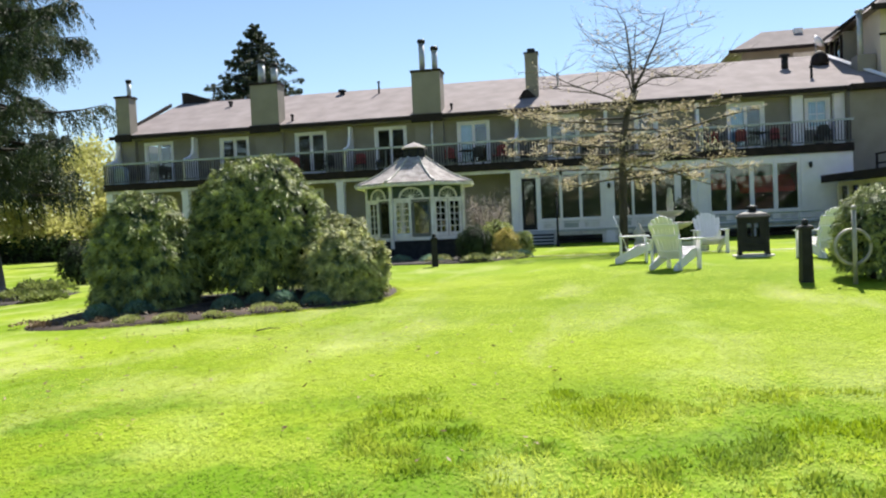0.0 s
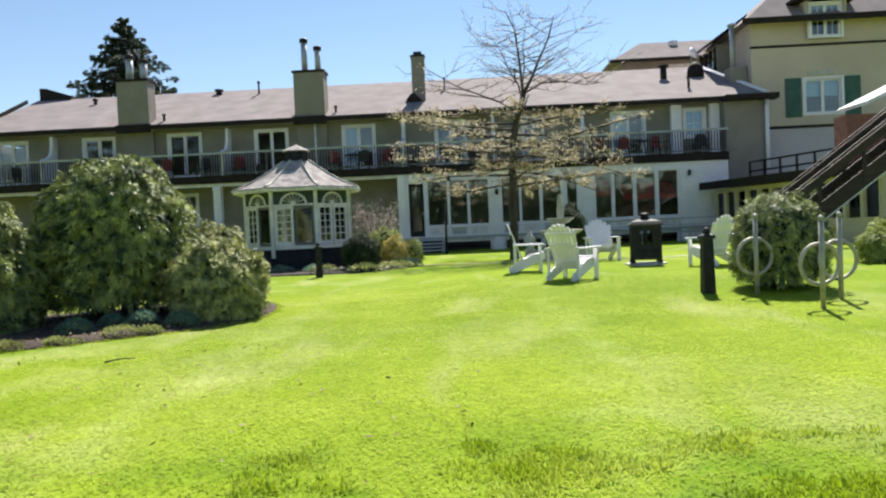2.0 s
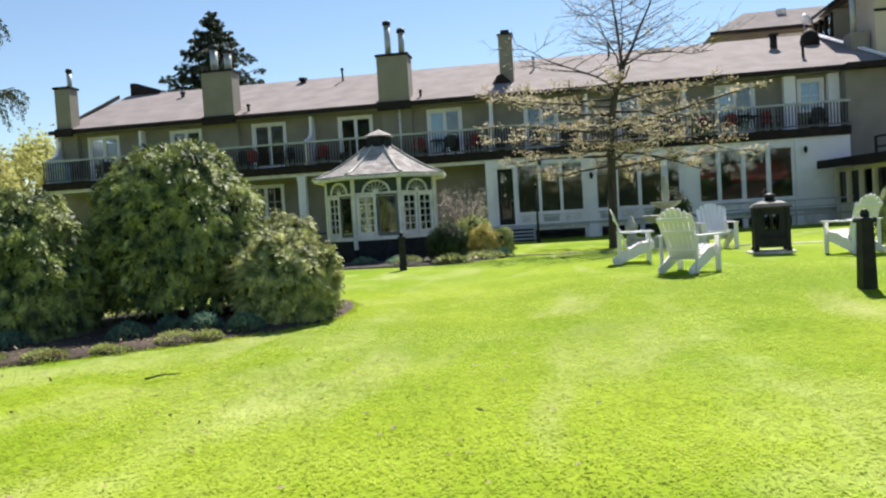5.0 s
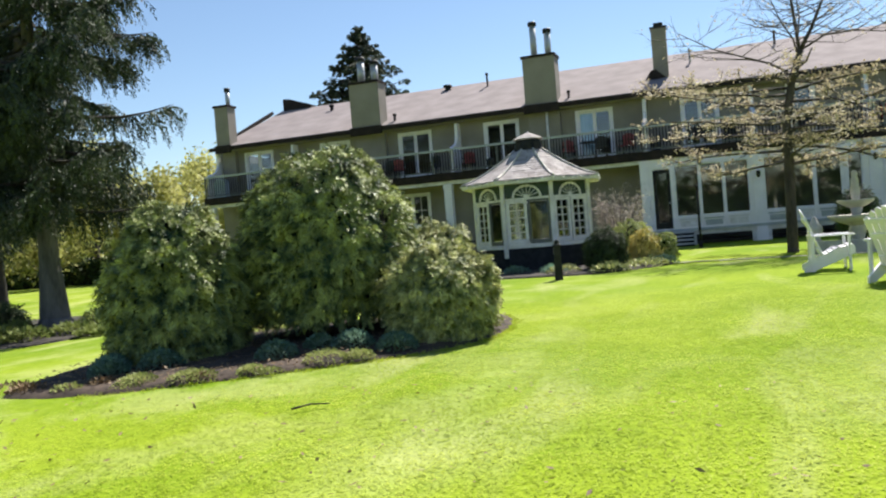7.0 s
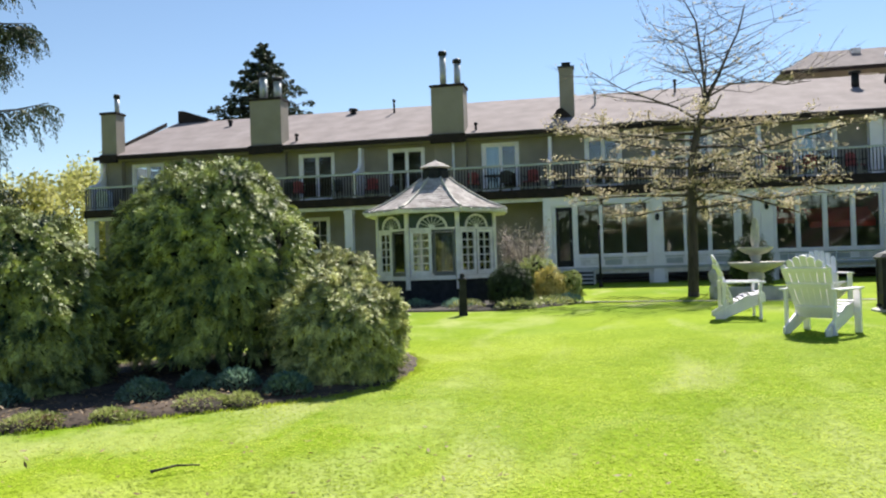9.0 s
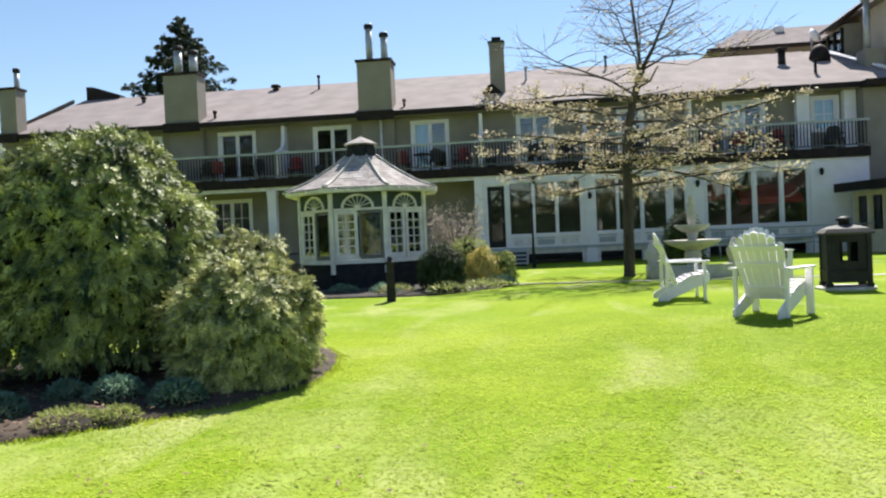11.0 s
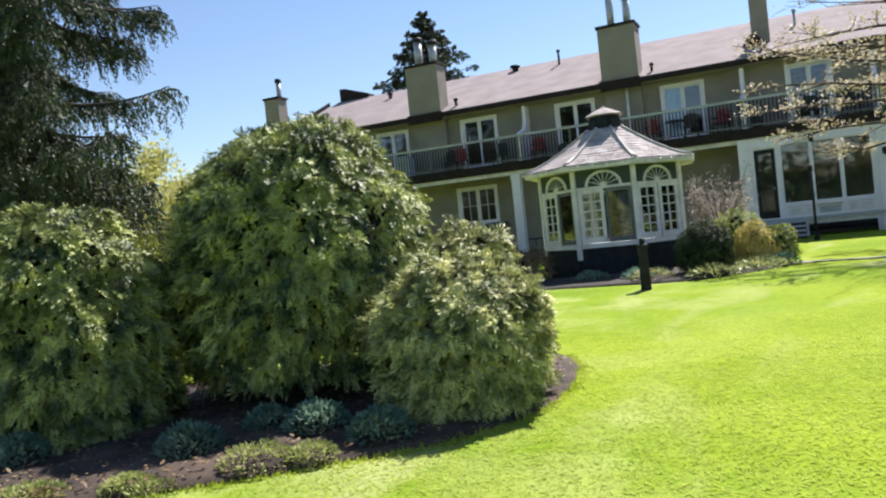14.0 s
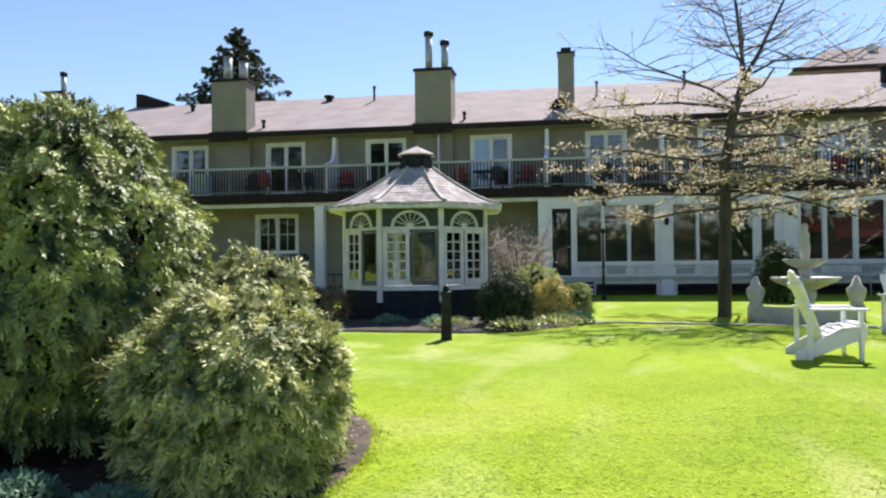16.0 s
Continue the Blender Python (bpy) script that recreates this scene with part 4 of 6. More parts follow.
clipped_shrub("spring_shrub", 6.3, -14.6, 0.5, 0.65, 1200, 0.06, M_LIME, "low fresh green shrub in front of the gazebo", seed=33.0, rough=0.2, inner=0.45)
clipped_shrub("spring_shrub", 21.9, -21.0, 0.4, 0.6, 1500, 0.09, M_LIME, "leafy fresh green plant by the path", seed=35.0, rough=0.25, inner=0.45)
clipped_shrub("spring_shrub", 22.6, -20.0, 0.4, 0.8, 1200, 0.09, M_LIME, "leafy flowering plant by the path", seed=36.0, rough=0.25, inner=0.45)


def mound(name, x, y, r, h, count, size, material, label):
    """A low tuft of leaves that spreads from its middle."""
    a, u = RNG.random(count) * 2 * np.pi, RNG.random(count) ** 0.5
    z = h * np.sqrt(np.clip(1 - u ** 2, 0, 1)) * (0.75 + 0.4 * RNG.random(count))
    pos = np.stack([x + r * u * np.cos(a), y + r * u * np.sin(a), ground_z(x, y) + 0.02 + z * 0.9], 1)
    way = np.stack([np.cos(a) * u, np.sin(a) * u, 0.55 + 0 * u], 1) + RNG.normal(0, 0.35, (count, 3))
    face = np.array([0, 0, 1.0]) + RNG.normal(0, 0.4, (count, 3))
    ln = size * (0.6 + 0.8 * RNG.random(count))
    base = empty(name, label, "plant", at=(x, y, 0))
    leaves("foliage", base, pos - np.array([x, y, 0]), way, face, ln, ln * 0.45, material)
    return base


for x, y, r, h in ((8.72, -26.42, 0.23, 0.22), (8.95, -25.85, 0.18, 0.19), (9.38, -25.85, 0.23, 0.23), (9.95, -25.95, 0.22, 0.2), (7.45, -26.75, 0.24, 0.22), (6.9, -26.9, 0.22, 0.2), (7.1, -27.15, 0.2, 0.2)):
    mound("border_plant", x, y, r, h, 1500, 0.045, M_BLUE, "rounded grey-green plant in the dark bed")
for x, y, r, h in ((9.38, -26.55, 0.24, 0.13), (7.75, -27.5, 0.2, 0.1), (8.3, -27.35, 0.24, 0.1), (9.7, -26.4, 0.16, 0.1), (8.8, -27.05, 0.15, 0.08)):
    mound("border_plant", x, y, r, h, 600, 0.035, M_LIME, "low fresh green plant at the bed edge")
for k in range(5):
    f = k / 4
    x, y = 6.5 + 2.5 * f, -27.78 + 0.72 * max(0.0, f - 0.35) / 0.65
    mound("edging_plant", x, y, 0.11 + 0.03 * (k % 3), 0.05 + 0.02 * (k % 2), 220, 0.035, M_LIME if k % 3 else M_DRY, "low pale leafy growth along the bed edge" if k % 3 else "dry brown leaf litter at the bed edge")
for x, y, r in ((6.3, -27.7, 0.22), (6.6, -27.75, 0.2), (7.3, -27.5, 0.14)):
    mound("dry_tuft", x, y, r, 0.07, 200, 0.045, M_DRY, "dry brown leaf litter at the bed edge")
for x, y, r in ((10.0, -15.6, 0.4), (11.1, -15.85, 0.45), (11.75, -15.3, 0.45), (11.9, -14.5, 0.4), (12.2, -14.0, 0.3), (9.7, -15.3, 0.35), (8.7, -15.0, 0.35)):
    mound("ground_cover", x, y, r, 0.2, 420, 0.07, M_CEDAR_LIGHT if r > 0.38 else M_BLUE, "low spreading ground cover by the gazebo")

M_WEED = leafy("woodland_leaves", (0.10, 0.14, 0.035), (0.26, 0.30, 0.09), 0.35)
M_MULCH = surface("dark_mulch", (0.018, 0.015, 0.012), (0.055, 0.043, 0.033), 6.0, 0.95, 1.0, 40)

# undergrowth round the old spruce
for k, (x, y, r, h) in enumerate(((0.4, -21.9, 0.4, 0.28), (-0.3, -22.0, 0.45, 0.32), (-1.1, -22.1, 0.5, 0.35), (-1.9, -21.8, 0.5, 0.38), (-2.6, -21.3, 0.5, 0.4), (0.8, -21.2, 0.4, 0.25), (1.0, -20.5, 0.45, 0.3), (0.8, -19.7, 0.5, 0.35), (0.0, -19.5, 0.5, 0.4), (-0.9, -21.0, 0.4, 0.35), (-3.4, -20.8, 0.5, 0.4), (1.5, -21.2, 0.3, 0.14), (1.9, -21.8, 0.3, 0.1), (2.4, -21.9, 0.25, 0.1))):
    mound("woodland_plant", x, y, r, h, 420, 0.11, M_WEED, "loose fresh green plants at the foot of the spruce")
for k, (x, y, r, h) in enumerate(((-2.3, -20.6, 0.9, 0.75), (-3.6, -21.4, 0.9, 0.8))):
    clipped_shrub("woodland_shrub", x, y, r, h, 1500, 0.11, M_FAR_DARK, "low dark shrub in the shade under the trees", seed=60.0 + k, rough=0.3, inner=0.9)

# planting bed under the clipped shrubs
OUT = [(6.4, -27.95), (7.5, -27.95), (8.4, -27.5), (9.18, -26.97), (9.9, -26.42), (10.48, -25.86), (10.8, -25.2), (10.84, -24.5), (10.72, -23.7), (10.4, -23.0), (9.8, -22.5), (8.2, -22.9), (6.6, -24.0), (6.0, -25.6), (6.05, -26.9)]


def bed(name, outline, material, label, z=0.03):
    pts = []
    n = len(outline)
    for i in range(n):
        p0, p1, p2, p3 = (Vector(outline[(i + k) % n]) for k in (-1, 0, 1, 2))
        for s in range(8):
            t = s / 8
            q = 0.5 * (2 * p1 + (p2 - p0) * t + (2 * p0 - 5 * p1 + 4 * p2 - p3) * t ** 2 + (3 * p1 - p0 - 3 * p2 + p3) * t ** 3)
            w = 1 + 0.02 * noise.noise(Vector((q.x * 4, q.y * 4, 1)))
            pts.append(q * 1.0 + (q - sum((Vector(o) for o in outline), Vector((0, 0))) / n) * (w - 1))
    c = sum(pts, Vector((0, 0))) / len(pts)
    bm = bmesh.new()
    rings = []
    for f, dz in ((1.0, -0.02), (0.985, z), (0.9, z + 0.02), (0.6, z + 0.05), (0.3, z + 0.06)):
        rings.append([bm.verts.new((*(c + (p - c) * f), ground_z(*(c + (p - c) * f)) + dz + (0.03 * noise.noise(Vector((p.x * 3 * f, p.y * 3 * f, f * 3))) if f < 0.95 else 0))) for p in pts])
    m = len(pts)
    for a, b in zip(rings, rings[1:]):
        for i in range(m):
            bm.faces.new((a[i], a[(i + 1) % m], b[(i + 1) % m], b[i])).smooth = True
    bm.faces.new(rings[-1])
    bmesh.ops.recalc_face_normals(bm, faces=bm.faces)
    return solid(name, bm, material, label, "flower bed", "structure")


bed("planting_bed", OUT, M_SOIL, "bare brown soil bed with a curved lawn edge")
bed("spruce_bed", [(1.4, -22.8), (0.2, -23.1), (-1.6, -22.9), (-3.6, -22.1), (-6.2, -21.3), (-6.6, -18.4), (-3.7, -16.5), (-0.6, -17.3), (1.2, -19.1), (1.8, -21.1)], M_MULCH, "dark needle-covered soil under the spruce")
bed("gazebo_bed", [(9.3, -16.1), (10.8, -16.0), (12.1, -14.6), (12.4, -13.6), (11.6, -12.6), (10.4, -12.9), (8.4, -13.4), (6.0, -13.8), (5.9, -15.4), (7.4, -16.0)], M_MULCH, "dark mulched bed along the gazebo")


# dry leaves on the soil
m = 2600
gx, gy = 5.9 + 4.8 * RNG.random(m), -27.9 + 4.6 * RNG.random(m)
lx, ly = [], []
for a, b in zip(gx, gy):
    hit, n = False, len(OUT)
    for i in range(n):
        (x0, y0), (x1, y1) = OUT[i], OUT[(i + 1) % n]
        if (y0 > b) != (y1 > b) and a < (x1 - x0) * (b - y0) / (y1 - y0) + x0:
            hit = not hit
    if hit:
        lx.append(a), ly.append(b)
lx, ly = np.array(lx), np.array(ly)
m = len(lx)
pos = np.stack([lx, ly, 0.013 * (ly + 17) + 0.085 + 0.02 * RNG.random(m)], 1)
litter = new("leaf_litter", leaf_mesh("leaf_litter", pos, RNG.normal(0, 1, (m, 3)) * (1, 1, 0.2), np.array([0, 0, 1.0]) + RNG.normal(0, 0.3, (m, 3)), 0.03 + 0.04 * RNG.random(m), 0.025, M_DRY))
tagged(litter, "dry brown leaf litter on the soil", "leaves", "", "stuff")


# ---- trees ----
def limb(bm, pts, r0, r1, n=7):
    for i in range(len(pts) - 1):
        f0, f1 = i / (len(pts) - 1), (i + 1) / (len(pts) - 1)
        tube(bm, pts[i], pts[i + 1], r0 + (r1 - r0) * f0, r0 + (r1 - r0) * f1, n, caps=i in (0, len(pts) - 2))


def spruce(x, y, height, reach, low, trunk_r, branches, seed, label, hang=0.7, density=1.0, trunk_mat=None, taper=0.75, needle=1.0):
    rnd = random.Random(seed)
    z0 = ground_z(x, y)
    base = empty("spruce_tree", label, "tree", at=(x, y, z0))
    bm = bmesh.new()
    limb(bm, [Vector((0, 0, -0.1)), Vector((0.0, 0, 0.35)), Vector((-0.02, 0, 1.5)), Vector((-0.1, 0.02, height * 0.4)), Vector((-0.15, 0.05, height))], trunk_r, 0.03, 14)
    for v in bm.verts:
        if v.co.z < 0.1:
            v.co.x *= 1.35
            v.co.y *= 1.35
        v.co.x += 0.05 * trunk_r * noise.noise(v.co * 5)
    part("trunk", bm, trunk_mat or M_BARK, base)
    pos, way, face, ln = [], [], [], []
    for k in range(branches):
        f = (k + rnd.random()) / branches
        z = low + (height - low) * f ** 1.15
        a = rnd.random() * 2 * math.pi
        length = reach * (1 - f) ** taper * (0.65 + 0.5 * rnd.random()) + 0.25
        length *= 0.66 + 0.40 * min(max((z - 4.2) / 2.0, 0), 1)
        d = Vector((math.cos(a), math.sin(a), 0))
        s = Vector((-d.y, d.x, 0))
        pts = []
        for j in range(6):
            t = j / 5
            pts.append(Vector((0, 0, z)) + d * length * t + Vector((0, 0, -0.42 * length * t + 0.36 * length * t * t)) + s * 0.08 * length * math.sin(3 * t + k))
        bmb = bmesh.new()
        limb(bmb, pts, 0.035 + 0.012 * length, 0.008, 5)
        part("branch", bmb, M_BARK, base)
        m = int((10 + 13 * length) * density)
        for q in range(m):
            t = 0.10 + 0.90 * rnd.random() ** 0.8
            i = min(int(t * 5), 4)
            p = pts[i].lerp(pts[i + 1], t * 5 - i)
            out = d * rnd.uniform(0.0, 0.7) + s * rnd.uniform(-1, 1)
            span = 0.14 + hang * rnd.uniform(0.2, 1.0) * min(1, length / 2) * (1.0 - 0.35 * t)
            w = (out * 0.45 + Vector((0, 0, -0.9 * hang - 0.1))).normalized()
            side = w.cross(Vector((rnd.gauss(0, 1), rnd.gauss(0, 1), 0.1))).normalized()
            lead = out * 0.3 * min(1, length / 2)
            cnt = int(16 + 22 * span)
            for e in range(cnt):
                g = (e + rnd.random()) / cnt
                sgn = 1 if e % 2 else -1
                pos.append(p + lead * min(1.0, 2.2 * g) + w * span * g + side * sgn * 0.02)
                way.append(w * 0.75 + side * sgn * 0.65 * (1.15 - g) + Vector((rnd.gauss(0, 0.28), rnd.gauss(0, 0.28), rnd.gauss(0, 0.2))))
                face.append((rnd.gauss(0, 1), rnd.gauss(0, 1), rnd.gauss(0, 0.6)))
                ln.append(needle * rnd.uniform(0.06, 0.13) * (1.25 - 0.6 * g))
    pos, way, face, ln = (np.array([tuple(v) for v in pos]), np.array([tuple(v) for v in way]), np.array(face), np.array(ln))
    leaves("foliage", base, pos, way, face, ln, ln * 0.38, M_SPRUCE)
    return base


M_GREYBARK = surface("grey_brown_bark", (0.065, 0.058, 0.056), (0.15, 0.138, 0.13), 5.0, 0.95, 1.0, 28, stretch=(1, 1, 0.22))
spruce(-0.6, -20.2, 16.0, 3.7, 2.9, 0.42, 160, 4, "tall old spruce with drooping dark branches by the lawn", 1.0, 1.4, M_GREYBARK)
spruce(-5.2, -17.4, 12.0, 2.6, 2.4, 0.2, 70, 6, "thin dark spruce beside the larger one", 1.0, 1.2)
spruce(-8.6, -15.0, 13.0, 2.9, 3.0, 0.2, 60, 5, "dark slender spruce behind the larger one", 0.9, 1.25)
spruce(-8.5, -21.5, 12.0, 3.2, 1.6, 0.2, 60, 8, "dark spruce at the edge of the garden", 0.9, 0.8)
spruce(-10.5, -15.5, 11.0, 3.0, 1.8, 0.17, 50, 9, "dark spruce among spring trees", 0.8, 1.0)
spruce(-11.3, 22.0, 17.8, 9.0, 6.0, 0.3, 340, 11, "dark pointed fir behind the hotel roof", 0.3, 0.22, None, 1.0, 2.7)


def flowering_tree(x, y):
    rnd = random.Random(21)
    base = empty("flowering_tree", "slender garden tree with pale young leaves in layers", "tree", at=(x, y, 0))
    bm = bmesh.new()
    limb(bm, [Vector(p) for p in ((0, 0, -0.08), (0.0, 0.0, 0.12), (0.02, 0, 1.2), (0.05, 0.02, 2.4), (0.06, 0, 3.3), (0.24, 0, 4.3), (0.50, 0, 5.1))], 0.155, 0.085, 10)
    part("trunk", bm, M_BARK, base)
    pos, way, face, ln = [], [], [], []
    work = []

    def twig(p, d, length, r, leaf_n, depth):
        pts = [p]
        q, dd = p.copy(), d.normalized()
        for j in range(4):
            dd = (dd + Vector((rnd.gauss(0, 0.13), rnd.gauss(0, 0.13), rnd.gauss(0, 0.09)))).normalized()
            q = q + dd * length / 4
            pts.append(q.copy())
        if depth == 0:
            work.append(bmesh.new())
        limb(work[-1], pts, r, r * 0.4, 5 if depth == 0 else 4)
        for _ in range(leaf_n):
            t = 0.25 + 0.75 * rnd.random()
            i = min(int(t * 4), 3)
            c = pts[i].lerp(pts[i + 1], t * 4 - i)
            pos.append(c + Vector((rnd.gauss(0, 0.07), rnd.gauss(0, 0.07), rnd.gauss(0.02, 0.05))))
            way.append((rnd.gauss(0, 1), rnd.gauss(0, 1), rnd.gauss(0.4, 0.5)))
            face.append((rnd.gauss(0, 0.5), rnd.gauss(0, 0.5), 1))
            ln.append(rnd.uniform(0.06, 0.11))
        return pts

    # layered side limbs with leaves
    for k in range(26):
        z = 2.5 + 2.2 * (k / 25)
        a = k * 2.4 + rnd.uniform(-0.3, 0.3)
        reach = rnd.uniform(2.5, 3.9) * (1.0 if z > 3.0 else 0.85)
        d = Vector((math.cos(a), math.sin(a), rnd.uniform(-0.06, 0.12) if z > 2.7 else rnd.uniform(-0.02, 0.08)))
        main = twig(Vector((0.05 + 0.1 * (z - 2.3) * 0.5, 0, z - 0.25)), d, reach, 0.042, 44, 0)
        for j in range(8):
            i = rnd.choice((1, 2, 2, 3, 3, 4))
            side = Vector((-d.y, d.x, 0)) * rnd.choice((-1, 1))
            sub = twig(main[i], d * 0.6 + side * rnd.uniform(0.4, 1.0) + Vector((0, 0, rnd.uniform(-0.1, 0.15))), rnd.uniform(0.5, 1.2), 0.014, 30, 1)
            if rnd.random() < 0.6:
                twig(sub[2], d * 0.4 + side * rnd.uniform(-0.6, 1.0) + Vector((0, 0, rnd.uniform(0, 0.2))), rnd.uniform(0.3, 0.6), 0.008, 18, 1)
    # bare crown: forked leaders, wide side branches and fine twigs
    for line, r in (([(0.48, 0, 5.05), (0.44, 0.1, 5.7), (0.38, 0.12, 6.4), (0.30, 0.1, 7.1), (0.02, 0.15, 7.7)], 0.055),
                    ([(0.50, 0, 5.1), (0.78, -0.1, 5.6), (1.0, -0.12, 6.1), (1.3, -0.1, 6.7), (1.5, 0.0, 7.4)], 0.055),
                    ([(0.46, 0, 4.95), (0.50, 0.4, 5.5), (0.62, 0.8, 6.1), (0.6, 1.0, 6.7), (0.7, 1.1, 7.3)], 0.035),
                    ([(0.30, 0, 4.5), (-0.25, -0.1, 4.85), (-0.9, -0.2, 5.1), (-1.6, -0.2, 5.4), (-2.4, -0.3, 5.9)], 0.035),
                    ([(0.52, 0, 5.1), (1.05, -0.2, 5.35), (1.7, -0.3, 5.35), (2.3, -0.4, 5.2), (2.9, -0.4, 5.25)], 0.03),
                    ([(0.44, 0, 4.9), (0.3, -0.5, 5.3), (0.0, -0.9, 5.7), (-0.2, -1.3, 6.1), (-0.5, -1.5, 6.5)], 0.028)):
        main = [Vector(v) for v in line]
        work.append(bmesh.new())
        limb(work[-1], main, r, r * 0.25, 6)
        for j in range(12):
            f = 0.18 + 0.8 * (j + rnd.random()) / 12
            i = min(int(f * 4), 3)
            start = main[i].lerp(main[i + 1], f * 4 - i)
            a = rnd.uniform(-0.7, 0.7) + (math.pi if j % 2 else 0)
            d = Vector((math.cos(a), math.sin(a) * 0.9, rnd.uniform(0.05, 0.55)))
            span = rnd.uniform(0.9, 1.9) * (1.1 - 0.5 * f)
            sub = twig(start, d, span, 0.014 * (1.2 - 0.5 * f), 2, 1)
            for _ in range(3):
                dd = d + Vector((rnd.gauss(0, 0.5), rnd.gauss(0, 0.5), rnd.gauss(0.25, 0.4)))
                fine = twig(sub[rnd.choice((1, 2, 3, 4))], dd, rnd.uniform(0.35, 0.9), 0.006, 1, 1)
                twig(fine[rnd.choice((2, 3))], dd + Vector((rnd.gauss(0, 0.6), rnd.gauss(0, 0.6), rnd.gauss(0.1, 0.4))), rnd.uniform(0.25, 0.6), 0.0035, 1, 1)
    for bl in work:
        part("limb", bl, M_BARK, base)
    leaves("foliage", base, np.array([tuple(v) for v in pos]), np.array(way), np.array(face), np.array(ln), np.array(ln) * 0.55, M_TAN, "pale tan young leaves")


flowering_tree(15.28, -12.05)


def twiggy(x, y, h, spread, n, material, label, seed):
    rnd = random.Random(seed)
    base = empty("twiggy_shrub", label, "shrub", at=(x, y, 0))
    pos = []
    for k in range(n):
        a = rnd.random() * 6.283
        d = Vector((math.cos(a) * spread, math.sin(a) * spread, h * rnd.uniform(0.6, 1.0)))
        p = [Vector((0.05 * math.cos(a), 0.05 * math.sin(a), -0.02)), d * 0.4 + Vector((0, 0, 0.1 * h)), d * rnd.uniform(0.75, 1.0)]
        bm = bmesh.new()
        limb(bm, p, 0.014, 0.004, 4)
        part("twig", bm, M_BARK, base)
        for _ in range(60):
            t = 0.35 + 0.65 * rnd.random()
            c = p[1].lerp(p[2], (t - 0.35) / 0.65)
            pos.append((c.x + rnd.gauss(0, 0.09), c.y + rnd.gauss(0, 0.09), c.z + rnd.gauss(0, 0.07)))
    m = len(pos)
    leaves("blossom", base, np.array(pos), RNG.normal(0, 1, (m, 3)), RNG.normal(0, 1, (m, 3)), 0.05 + 0.03 * RNG.random(m), 0.03, material)


twiggy(10.9, -11.1, 2.35, 0.75, 60, M_PINK, "twiggy shrub with pinkish buds beside the gazebo", 41)


def leafy_tree(x, y, h, r, count, size, material, label, seed, low=0.25, z0=0.0):
    """A broad tree: trunk, limbs and many clumps of leaves with gaps."""
    rnd = random.Random(seed)
    base = empty("spring_tree", label, "tree", at=(x, y, z0))
    bm = bmesh.new()
    limb(bm, [Vector((0, 0, -0.1)), Vector((0.1, 0, h * 0.3)), Vector((-0.1, 0.1, h * 0.6)), Vector((0, 0, h * 0.92))], 0.03 * h, 0.02, 8)
    part("trunk", bm, M_BARK, base)
    pos = []
    for k in range(34):
        a, f = rnd.random() * 6.283, rnd.random()
        z = h * (low + (1 - low) * f)
        reach = r * math.sin(math.pi * (0.15 + 0.8 * f)) * rnd.uniform(0.5, 1.05)
        tip = Vector((math.cos(a) * reach, math.sin(a) * reach, z + 0.08 * h))
        bm = bmesh.new()
        limb(bm, [Vector((0, 0, z * 0.8)), tip * 0.5 + Vector((0, 0, z * 0.42)), tip], 0.008 * h, 0.015, 5)
        part("limb", bm, M_BARK, base)
        m = count // 34
        c = RNG.normal(0, 1, (m, 3)) * (0.16 * r, 0.16 * r, 0.07 * h)
        pos.append(c + np.array(tip) * (1, 1, 1))
    pos = np.concatenate(pos)
    m = len(pos)
    ln = size * (0.6 + 0.8 * RNG.random(m))
    leaves("foliage", base, pos, RNG.normal(0, 1, (m, 3)), RNG.normal(0, 1, (m, 3)), ln, ln * 0.5, material)


for k, (x, y, h, r, mat) in enumerate(((-20.5, 12.0, 6.6, 3.2, M_FAR), (-27.0, 10.0, 8.0, 3.5, M_FAR), (-24.5, 20.0, 8.0, 3.6, M_FAR), (-36.0, 6.0, 8.5, 4.0, M_FAR), (-16.0, 14.0, 5.2, 2.6, M_FAR),
                                      (-30.0, -6.0, 7.0, 3.5, M_FAR), (-24.0, -14.0, 5.0, 3.0, M_FAR_DARK), (-40.0, -14.0, 9.0, 4.5, M_FAR),
                                      (-16.8, 3.4, 5.4, 2.8, M_FAR), (-20.7, -1.0, 6.0, 3.0, M_FAR), (-25.0, -5.0, 7.0, 3.2, M_FAR), (-28.0, -10.0, 8.5, 3.6, M_FAR), (-14.2, 8.5, 4.8, 2.4, M_FAR))):
    leafy_tree(x, y, h, r, 5200, 0.30, mat, "yellow-green spring tree beyond the lawn" if mat is M_FAR else "dark evergreen tree beyond the lawn", 50 + k, 0.12)

# low hedge on the far lawn
m = 5000
pos = np.stack([-44 + 30 * RNG.random(m), 2 + 0 * RNG.random(m), 0.1 + 1.3 * RNG.random(m)], 1) + RNG.normal(0, 0.25, (m, 3)) * (1, 1.4, 0.25)
pos[:, 2] = np.maximum(pos[:, 2], 0.0)
hedge = empty("hedge", "low clipped green hedge across the far lawn", "hedge")
# Near-black box puts the hedge's inner shade in as a shape.
part("shade_core", boxes((-44, 1.6, -0.05, -14, 2.4, 1.2)), M_CORE, hedge)
leaves("foliage", hedge, pos + np.array([0, -0.4, 0]), RNG.normal(0, 1, (m, 3)), RNG.normal(0, 1, (m, 3)), 0.3, 0.16, M_FAR_DARK)

